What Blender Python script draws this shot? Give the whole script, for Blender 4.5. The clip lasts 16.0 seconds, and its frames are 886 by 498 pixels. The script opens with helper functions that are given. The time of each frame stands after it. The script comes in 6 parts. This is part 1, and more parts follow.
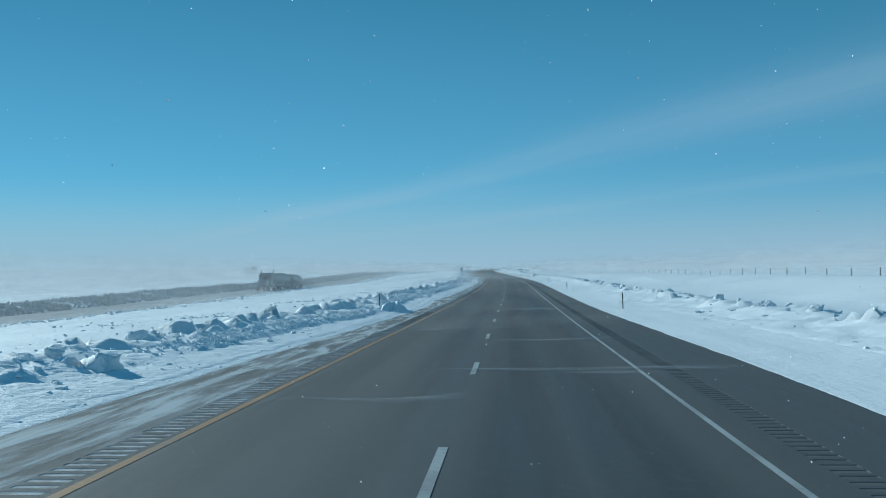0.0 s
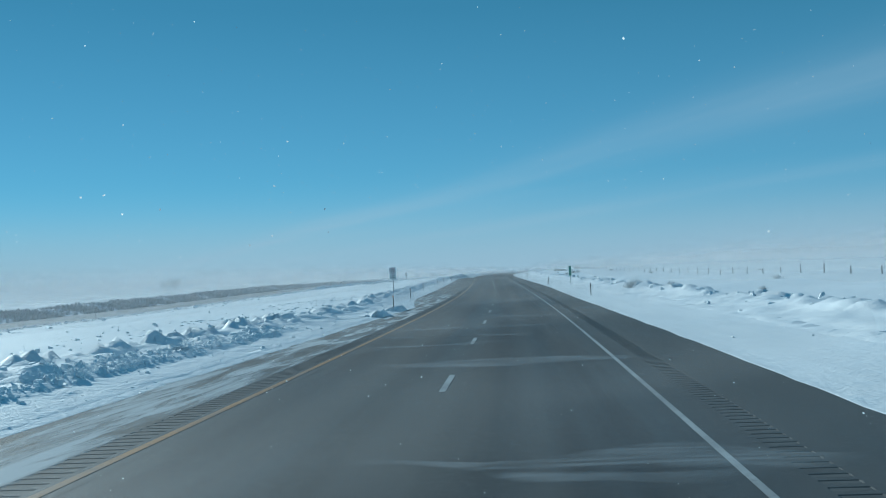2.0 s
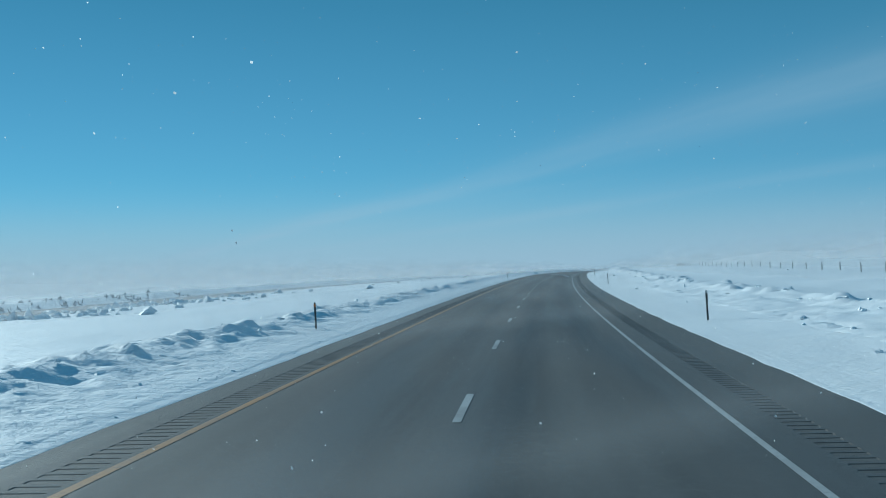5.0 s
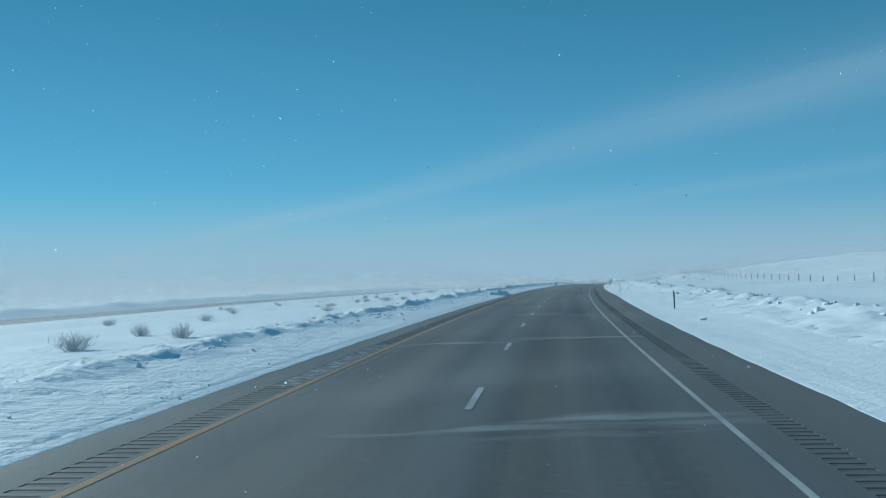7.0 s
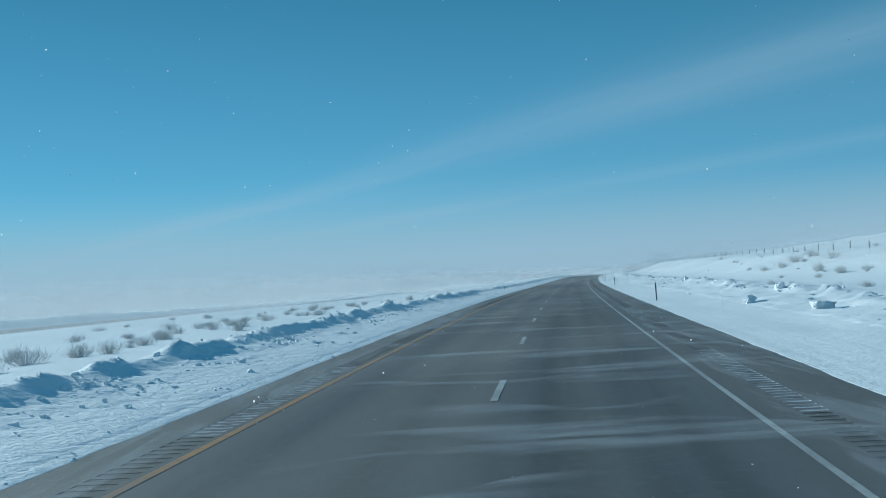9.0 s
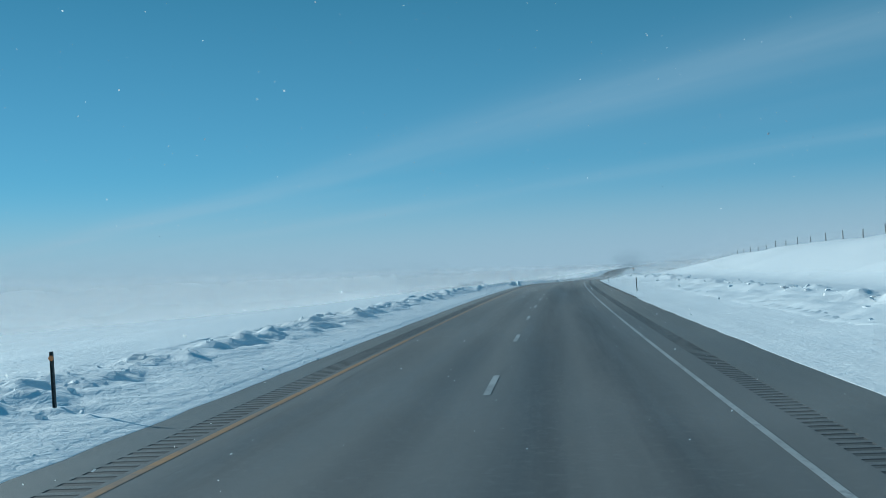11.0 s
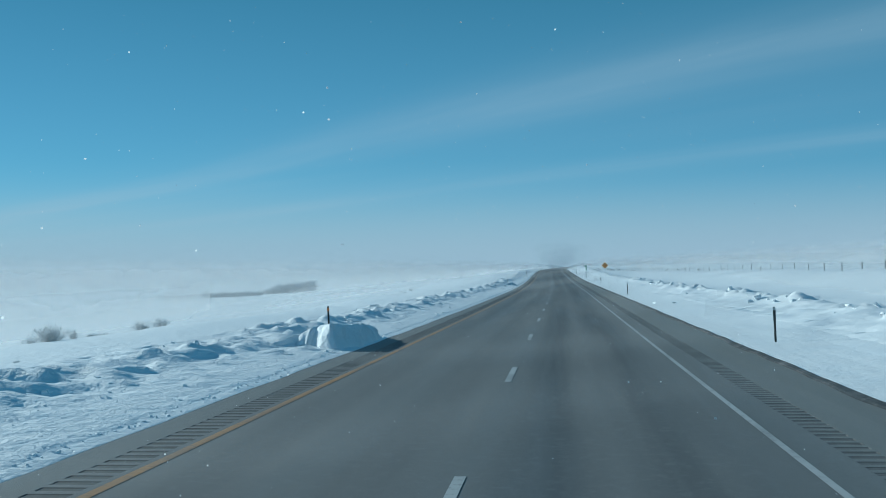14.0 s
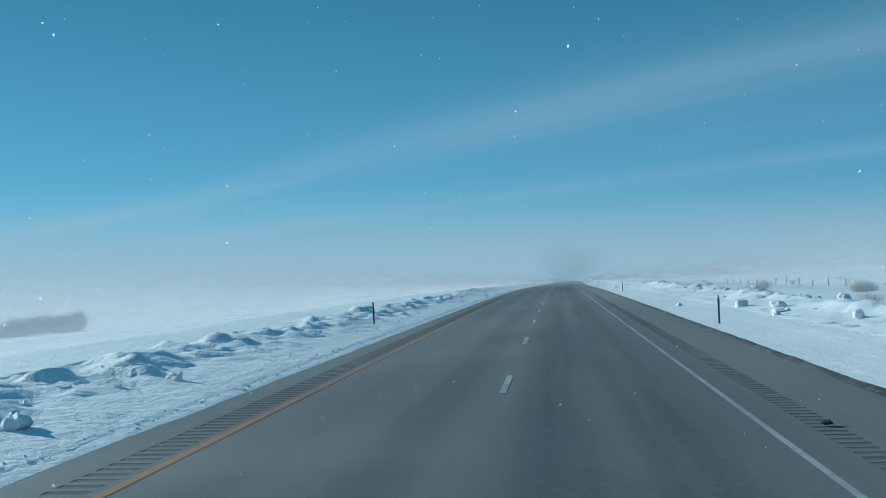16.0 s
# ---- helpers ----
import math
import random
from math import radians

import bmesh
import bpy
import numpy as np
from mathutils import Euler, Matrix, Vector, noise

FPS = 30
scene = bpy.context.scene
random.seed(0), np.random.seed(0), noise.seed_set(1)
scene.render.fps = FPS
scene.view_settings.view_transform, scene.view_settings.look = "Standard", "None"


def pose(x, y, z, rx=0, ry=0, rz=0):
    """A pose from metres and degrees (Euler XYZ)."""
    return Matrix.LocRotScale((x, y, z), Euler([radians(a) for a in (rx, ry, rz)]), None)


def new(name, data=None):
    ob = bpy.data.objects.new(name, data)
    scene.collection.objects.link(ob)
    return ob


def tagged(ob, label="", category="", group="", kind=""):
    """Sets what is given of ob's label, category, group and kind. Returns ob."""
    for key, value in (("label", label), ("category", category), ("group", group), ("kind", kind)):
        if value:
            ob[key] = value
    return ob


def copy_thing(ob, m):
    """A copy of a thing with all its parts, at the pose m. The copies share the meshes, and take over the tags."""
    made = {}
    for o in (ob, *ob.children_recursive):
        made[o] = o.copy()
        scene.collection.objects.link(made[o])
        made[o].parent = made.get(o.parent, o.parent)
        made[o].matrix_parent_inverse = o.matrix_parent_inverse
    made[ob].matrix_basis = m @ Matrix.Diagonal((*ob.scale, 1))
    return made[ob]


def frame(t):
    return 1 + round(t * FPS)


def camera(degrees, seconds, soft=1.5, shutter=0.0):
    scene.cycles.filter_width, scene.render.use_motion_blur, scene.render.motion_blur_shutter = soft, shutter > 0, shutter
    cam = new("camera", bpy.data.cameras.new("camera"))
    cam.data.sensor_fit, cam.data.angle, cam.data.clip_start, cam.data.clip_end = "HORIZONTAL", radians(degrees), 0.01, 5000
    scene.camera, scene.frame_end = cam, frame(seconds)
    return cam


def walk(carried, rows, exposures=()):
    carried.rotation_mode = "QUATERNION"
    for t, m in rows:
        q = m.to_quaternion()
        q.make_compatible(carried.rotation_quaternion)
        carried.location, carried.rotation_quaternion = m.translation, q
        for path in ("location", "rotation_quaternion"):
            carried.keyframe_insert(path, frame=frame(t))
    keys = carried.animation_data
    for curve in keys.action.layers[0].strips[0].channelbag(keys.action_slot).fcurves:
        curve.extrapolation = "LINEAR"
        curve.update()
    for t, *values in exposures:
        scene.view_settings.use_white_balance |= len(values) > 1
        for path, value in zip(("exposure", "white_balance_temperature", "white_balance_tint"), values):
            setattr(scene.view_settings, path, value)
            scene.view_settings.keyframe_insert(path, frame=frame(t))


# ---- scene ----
FOV = 48.17
EYE = 2.094          # eye over the road
PHASE = 0.830        # far end of the first lane dash
# curvature of the road to the right and of its grade, per thousand metres, every 80 m from -40 m
BEND = (0.08, 0.05, -0.12, -0.22, -0.28, -0.17, 0.19, 0.38, 0.36, 0.35, 0.34, 0.45, 0.24, 0.33, 0.25, 0.13, 0.17, 0.23, 0.32, 0.26, 0.33, 0.01, -0.14, -0.05, 0.05, 0.10, 0.11, 0.11)
CREST = (-0.03, 0.07, 0.10, -0.08, 0.06, 0.10, -0.02, -0.12, 0.08, -0.00, -0.08, -0.02, -0.03, -0.01, -0.10, 0.01, 0.08, -0.03, -0.16, 0.01, 0.05, 0.04, 0.04, 0.14, -0.01, -0.08, -0.01, -0.01)
# seconds, metres along the road, metres right of the lane dashes, turn to the left, tilt over the grade, roll
DRIVE = [
    (0.0, 0.74, 0.86, 3.90, 1.68, 0.61),
    (0.5, 55.62, 1.21, 4.22, 1.70, 1.74),
    (1.0, 111.32, 1.23, 4.42, 1.60, 0.91),
    (1.5, 167.21, 1.51, 4.36, 1.38, 2.77),
    (2.0, 223.65, 1.51, 4.59, 1.57, 2.47),
    (2.5, 280.34, 1.37, 4.39, 1.69, 2.51),
    (3.0, 337.39, 1.32, 4.70, 1.60, 2.28),
    (3.5, 396.57, 1.11, 4.51, 1.50, 2.72),
    (4.0, 454.50, 0.92, 4.47, 1.24, 1.58),
    (4.5, 512.04, 1.01, 4.71, 1.23, 1.67),
    (5.0, 569.41, 1.09, 4.96, 1.22, 1.76),
    (5.5, 626.71, 1.18, 5.20, 1.20, 1.86),
    (6.0, 684.02, 1.27, 5.45, 1.19, 1.95),
    (6.5, 741.46, 1.36, 5.70, 1.18, 2.04),
    (7.0, 799.12, 1.29, 5.84, 1.56, 1.39),
    (7.5, 856.11, 1.18, 6.82, 1.88, 0.09),
    (8.0, 913.54, 1.10, 6.66, 1.79, 1.37),
    (8.5, 971.10, 0.99, 6.58, 1.28, 1.40),
    (9.0, 1030.23, 1.09, 6.25, 1.45, 3.30),
    (9.5, 1088.38, 1.12, 6.23, 1.45, 3.22),
    (10.0, 1146.09, 1.15, 6.21, 1.45, 3.14),
    (10.5, 1203.60, 1.18, 6.19, 1.45, 3.06),
    (11.0, 1261.12, 1.21, 6.17, 1.45, 2.98),
    (11.5, 1318.87, 1.24, 6.15, 1.44, 2.90),
    (12.0, 1377.02, 1.24, 6.33, 1.42, 2.42),
    (12.5, 1435.01, 1.16, 6.34, 1.58, 2.26),
    (13.0, 1493.07, 1.06, 6.35, 1.69, 2.09),
    (13.5, 1551.41, 0.95, 6.70, 1.68, 0.76),
    (14.0, 1612.03, 1.09, 6.74, 1.61, 1.19),
    (14.5, 1670.76, 1.18, 6.90, 1.73, 1.05),
    (15.0, 1729.23, 1.10, 6.98, 1.64, 1.14),
    (15.5, 1787.40, 0.97, 6.59, 1.76, 1.78),
    (16.0, 1845.61, 0.99, 6.47, 1.60, 1.65),
]

U = 0.32             # the drive is sped up: every metre of the road below is laid out as this many metres
SUN_TURN = -48.0     # compass bearing of the sun from the first heading, right positive
SUN_HIGH = 20.0

# ---- the line of the road ----
STEP = 4.0
ALONG = np.arange(-400.0, 4600.0, STEP)
KNOTS = -40 + 80.0 * np.arange(len(BEND))


def line_of_road():
    c = np.interp(ALONG, KNOTS, BEND, left=0, right=0) * 1e-3
    v = np.interp(ALONG, KNOTS, CREST, left=0, right=0) * 1e-3
    start = int((-40 - ALONG[0]) / STEP)
    psi = np.concatenate([[0], np.cumsum(c[:-1] * STEP)])
    g = np.concatenate([[0], np.cumsum(v[:-1] * STEP)])
    psi -= psi[start]
    g -= g[start]
    g = np.where(ALONG > 2120, g[np.searchsorted(ALONG, 2120)] * np.exp(-(ALONG - 2120) / 300), g)
    x = np.concatenate([[0], np.cumsum(np.sin((psi[1:] + psi[:-1]) / 2) * STEP)])
    y = np.concatenate([[0], np.cumsum(np.cos((psi[1:] + psi[:-1]) / 2) * STEP)])
    z = np.concatenate([[0], np.cumsum((g[1:] + g[:-1]) / 2 * STEP)])
    return psi, g, x - x[start], y - y[start], z - z[start]


PSI, GRADE, RX, RY, RZ = line_of_road()


def heading(s):
    return np.interp(s, ALONG, PSI)


def spot(s, X, h=0.0):
    """World place s metres along the road, X metres right of the lane dashes, h over the road."""
    p = heading(s)
    return (np.interp(s, ALONG, RX) + X * np.cos(p), np.interp(s, ALONG, RY) - X * np.sin(p), np.interp(s, ALONG, RZ) + h)


def stand(s, X, h=0.0, turn=0.0, lean=0.0, size=1.0):
    """Pose of a thing that faces the oncoming driver, turned by so many degrees."""
    x, y, z = spot(s, X, h)
    return pose(x, y, z, 0, lean, turn - math.degrees(heading(s))) @ Matrix.Scale(size, 4)


def drive_rows():
    rows = []
    for t, s, X, left, tilt, roll in DRIVE:
        x, y, z = spot(s, X, EYE)
        g = math.degrees(np.interp(s, ALONG, GRADE))
        rows.append((t, pose(x * U, y * U, z * U, 90 + tilt + g, roll, left - math.degrees(heading(s)))))
    return rows


cam = camera(FOV, 16.0, soft=0.9)
walk(cam, drive_rows(), exposures=[(0.0, -0.05, 4900, -18), (9.2, -0.05, 4900, -18), (11.3, -0.05, 4980, -18), (16.0, -0.05, 4980, -18)])

# ---- world and sun ----
world = bpy.data.worlds.new("winter_sky")
scene.world = world
scene.cycles.transparent_max_bounces = 256  # air full of thin snow
world.use_nodes = True
wt = world.node_tree
wt.nodes.clear()


def wnode(kind, **values):
    n = wt.nodes.new(kind)
    for key, value in values.items():
        n.inputs[key].default_value = value
    return n


sky = wt.nodes.new("ShaderNodeTexSky")
sky.sky_type = "NISHITA"
sky.sun_disc = False
sky.sun_elevation = radians(SUN_HIGH)
sky.sun_rotation = radians(SUN_TURN)
sky.altitude = 1500
sky.air_density = 1.0
sky.dust_density = 0.0
sky.ozone_density = 3.2
# thin cirrus on a high plane: bands along one bearing, broken up by noise
coord = wt.nodes.new("ShaderNodeTexCoord")
sep = wt.nodes.new("ShaderNodeSeparateXYZ")
wt.links.new(coord.outputs["Generated"], sep.inputs[0])


def wmath(op, a, b=None, c=None):
    n = wt.nodes.new("ShaderNodeMath")
    n.operation = op
    for i, v in enumerate((a, b, c)):
        if v is None:
            continue
        if isinstance(v, (int, float)):
            n.inputs[i].default_value = v
        else:
            wt.links.new(v, n.inputs[i])
    return n.outputs[0]


up = wmath("MAXIMUM", sep.outputs[2], 0.02)
cu = wmath("DIVIDE", sep.outputs[0], up)
cv = wmath("DIVIDE", sep.outputs[1], up)
CLOUD_BEARING = radians(27)
across = wmath("ADD", wmath("MULTIPLY", cu, math.cos(CLOUD_BEARING)), wmath("MULTIPLY", cv, math.sin(CLOUD_BEARING)))
along = wmath("ADD", wmath("MULTIPLY", cu, -math.sin(CLOUD_BEARING)), wmath("MULTIPLY", cv, math.cos(CLOUD_BEARING)))
comb = wt.nodes.new("ShaderNodeCombineXYZ")
wt.links.new(wmath("MULTIPLY", across, 0.85), comb.inputs[0])
wt.links.new(wmath("MULTIPLY", along, 0.16), comb.inputs[1])
cn = wnode("ShaderNodeTexNoise", Scale=1.0, Detail=5.0, Roughness=0.5, Distortion=0.5)
wt.links.new(comb.outputs[0], cn.inputs["Vector"])
def cloud_band(centre, width):
    return wmath("EXPONENT", wmath("MULTIPLY", wmath("POWER", wmath("DIVIDE", wmath("SUBTRACT", across, centre), width), 2.0), -1.0))


bands = wmath("ADD", cloud_band(4.08, 0.58), wmath("ADD", wmath("MULTIPLY", cloud_band(7.6, 0.75), 0.6), wmath("MULTIPLY", cloud_band(5.2, 1.4), 0.3)))
torn = wt.nodes.new("ShaderNodeMapRange")
torn.interpolation_type = "SMOOTHSTEP"
torn.inputs[1].default_value, torn.inputs[2].default_value = 0.25, 0.75
torn.inputs[3].default_value, torn.inputs[4].default_value = 0.09, 0.31
wt.links.new(cn.outputs[0], torn.inputs[0])
big = wnode("ShaderNodeTexNoise", Scale=0.55, Detail=2.0, Roughness=0.5)
wt.links.new(comb.outputs[0], big.inputs["Vector"])
patch = wt.nodes.new("ShaderNodeMapRange")
patch.interpolation_type = "SMOOTHSTEP"
patch.inputs[1].default_value, patch.inputs[2].default_value = 0.35, 0.62
patch.inputs[3].default_value, patch.inputs[4].default_value = 0.6, 1.15
wt.links.new(big.outputs[0], patch.inputs[0])
cover = wmath("MULTIPLY", wmath("MULTIPLY", bands, torn.outputs[0]), patch.outputs[0])
# blown snow in the lowest air pales the sky towards the horizon
low = wt.nodes.new("ShaderNodeMapRange")
low.interpolation_type = "SMOOTHERSTEP"
low.inputs[1].default_value, low.inputs[2].default_value = 0.12, -0.01
low.inputs[3].default_value, low.inputs[4].default_value = 0.0, 0.85
wt.links.new(sep.outputs[2], low.inputs[0])
mixc = wt.nodes.new("ShaderNodeMixRGB")
mixc.inputs[2].default_value = (6.2, 6.2, 6.8, 1)
wt.links.new(cover, mixc.inputs[0])
deep = wt.nodes.new("ShaderNodeMixRGB")
deep.blend_type = "MULTIPLY"
deep.inputs[0].default_value = 1.0
deep.inputs[2].default_value = (0.80, 0.965, 0.90, 1)
wt.links.new(sky.outputs[0], deep.inputs[1])
# thin ice haze high up, the same all round
high = wt.nodes.new("ShaderNodeValToRGB")
for i, (z, c) in enumerate(((0.0, (3.2, 4.7, 6.4)), (0.08, (2.2, 4.1, 6.2)), (0.27, (1.08, 2.5, 3.6)), (1.0, (0.9, 2.3, 4.0)))):
    e = high.color_ramp.elements[i] if i in (0, 3) and i < len(high.color_ramp.elements) else high.color_ramp.elements.new(z)
    e.position, e.color = z, (*c, 1)
wt.links.new(sep.outputs[2], high.inputs[0])
veil = wt.nodes.new("ShaderNodeMixRGB")
veil.inputs[0].default_value = 0.6
wt.links.new(deep.outputs[0], veil.inputs[1])
wt.links.new(high.outputs[0], veil.inputs[2])
wt.links.new(veil.outputs[0], mixc.inputs[1])
mixl = wt.nodes.new("ShaderNodeMixRGB")
mixl.inputs[2].default_value = (5.5, 5.6, 6.5, 1)
wt.links.new(low.outputs[0], mixl.inputs[0])
wt.links.new(mixc.outputs[0], mixl.inputs[1])
bg = wnode("ShaderNodeBackground", Strength=0.083)
wt.links.new(mixl.outputs[0], bg.inputs[0])
wout = wt.nodes.new("ShaderNodeOutputWorld")
wt.links.new(bg.outputs[0], wout.inputs[0])

sun = new("sun", bpy.data.lights.new("sun", "SUN"))
sun.data.energy = 5.0
sun.data.angle = radians(0.7)
sun.data.color = (1.0, 0.835, 0.735)
a_, e_ = radians(SUN_TURN), radians(SUN_HIGH)
sun_dir = Vector((math.sin(a_) * math.cos(e_), math.cos(a_) * math.cos(e_), math.sin(e_)))
sun.matrix_basis = Matrix.Translation((0, 0, 40)) @ (-sun_dir).to_track_quat("-Z", "Y").to_matrix().to_4x4()


# ---- materials ----
def shader(name, base, rough=0.7, metal=0.0, spec=0.4):
    m = bpy.data.materials.new(name)
    m.use_nodes = True
    b = m.node_tree.nodes["Principled BSDF"]
    b.inputs["Base Color"].default_value = (*base, 1)
    b.inputs["Roughness"].default_value = rough
    b.inputs["Metallic"].default_value = metal
    b.inputs["Specular IOR Level"].default_value = spec
    return m


def node(m, kind, **values):
    n = m.node_tree.nodes.new(kind)
    for key, value in values.items():
        n.inputs[key.replace("_", " ")].default_value = value
    return n


def coords(m, scale=(1, 1, 1), uv=False):
    t = node(m, "ShaderNodeTexCoord")
    mp = node(m, "ShaderNodeMapping")
    mp.inputs["Scale"].default_value = scale
    m.node_tree.links.new(t.outputs["UV" if uv else "Object"], mp.inputs[0])
    return mp.outputs[0]


def noise_at(m, vec, scale, detail=4.0, rough=0.55, distort=0.0):
    n = node(m, "ShaderNodeTexNoise", Scale=scale, Detail=detail, Roughness=rough, Distortion=distort)
    m.node_tree.links.new(vec, n.inputs["Vector"])
    return n.outputs[0]


def ranged(m, sock, a, b, lo=0.0, hi=1.0, smooth=True):
    r = node(m, "ShaderNodeMapRange")
    r.interpolation_type = "SMOOTHSTEP" if smooth else "LINEAR"
    for i, v in enumerate((a, b, lo, hi)):
        r.inputs[i + 1].default_value = v
    m.node_tree.links.new(sock, r.inputs[0])
    return r.outputs[0]


def calc(m, op, a, b=0.0, clamp=False):
    n = node(m, "ShaderNodeMath")
    n.operation = op
    n.use_clamp = clamp
    for i, v in enumerate((a, b)):
        if isinstance(v, (int, float)):
            n.inputs[i].default_value = v
        else:
            m.node_tree.links.new(v, n.inputs[i])
    return n.outputs[0]


def blend(m, fac, a, b):
    n = node(m, "ShaderNodeMixRGB")
    for i, v in enumerate((fac, a, b)):
        if isinstance(v, (int, float)):
            n.inputs[i].default_value = v
        elif isinstance(v, tuple):
            n.inputs[i].default_value = (*v, 1)
        else:
            m.node_tree.links.new(v, n.inputs[i])
    return n.outputs[0]


def paint(m, colour=None, rough=None, bumps=(), alpha=None):
    b = m.node_tree.nodes["Principled BSDF"]
    if colour is not None:
        m.node_tree.links.new(colour, b.inputs["Base Color"])
    if rough is not None:
        m.node_tree.links.new(rough, b.inputs["Roughness"])
    if alpha is not None:
        m.node_tree.links.new(alpha, b.inputs["Alpha"])
    last = None
    for sock, strength, dist in bumps:
        n = node(m, "ShaderNodeBump", Strength=strength, Distance=dist)
        m.node_tree.links.new(sock, n.inputs["Height"])
        if last:
            m.node_tree.links.new(last, n.inputs["Normal"])
        last = n.outputs[0]
    if last:
        m.node_tree.links.new(last, b.inputs["Normal"])
    return m


def snow_material(name, base=(0.805, 0.82, 0.835), grit=0.10):
    m = shader(name, base, 0.65, 0, 0.25)
    v = coords(m)
    wind = coords(m, (0.45, 1.3, 1))
    fine, mid, wide = noise_at(m, v, 9.0, 5), noise_at(m, wind, 1.1, 5, 0.6), noise_at(m, v, 0.12, 3)
    tone = blend(m, ranged(m, mid, 0.35, 0.75, 0.0, 0.35), base, (0.76, 0.81, 0.86))
    tone = blend(m, ranged(m, wide, 0.5, 0.8, 0, grit), tone, (0.55, 0.55, 0.53))
    specks = ranged(m, noise_at(m, v, 17.0, 2, 0.7), 0.66, 0.76, 0, grit * 2.5)
    tone = blend(m, specks, tone, (0.45, 0.45, 0.44))
    pit = noise_at(m, v, 3.4, 4, 0.65)
    return paint(m, tone, None, [(mid, 0.1, 0.4), (pit, 0.28, 0.08), (fine, 0.35, 0.05)])


def ground_material():
    """Wind-packed snow: drift streaks along the road, plough spray and grit close to it."""
    m = shader("wind_packed_snow", (0.805, 0.82, 0.835), 0.65, 0, 0.25)
    v = coords(m)
    uv = node(m, "ShaderNodeUVMap")
    sp = node(m, "ShaderNodeSeparateXYZ")
    m.node_tree.links.new(uv.outputs[0], sp.inputs[0])
    streak = noise_at(m, coords(m, (1.5, 0.05, 1), True), 1.0, 5, 0.6, 0.2)
    ripple = noise_at(m, coords(m, (0.35, 0.9, 1)), 1.3, 5, 0.62)
    fine, wide, pit = noise_at(m, v, 10.0, 5, 0.6), noise_at(m, v, 0.12, 3), noise_at(m, v, 3.2, 4, 0.65)
    tone = blend(m, ranged(m, ripple, 0.35, 0.75, 0.0, 0.35), (0.805, 0.82, 0.835), (0.74, 0.79, 0.84))
    tone = blend(m, ranged(m, wide, 0.5, 0.8, 0, 0.12), tone, (0.55, 0.55, 0.53))
    crusted = calc(m, "MULTIPLY", pit, ranged(m, sp.outputs[0], -0.5, 0.5, 1.3, 0.3))
    close = ranged(m, calc(m, "ABSOLUTE", sp.outputs[0]), 3.6, 0.2)
    field_side = ranged(m, sp.outputs[0], -0.5, 0.5, 1.0, 1.9)
    spray = calc(m, "MULTIPLY", calc(m, "MULTIPLY", close, ranged(m, streak, 0.3, 0.75, 0.08, 0.4)), field_side)
    tone = blend(m, spray, tone, (0.66, 0.68, 0.7))
    specks = calc(m, "MULTIPLY", ranged(m, noise_at(m, v, 14.0, 3, 0.7), 0.6, 0.72), calc(m, "ADD", calc(m, "MULTIPLY", close, 0.25), 0.06))
    tone = blend(m, specks, tone, (0.36, 0.36, 0.36))
    return paint(m, tone, None, [(streak, 0.05, 0.2), (ripple, 0.1, 0.2), (crusted, 0.3, 0.07), (fine, 0.25, 0.03)])


SNOW = ground_material()
SNOW_CLOD = snow_material("ploughed_snow_clods", (0.805, 0.82, 0.835), 0.14)


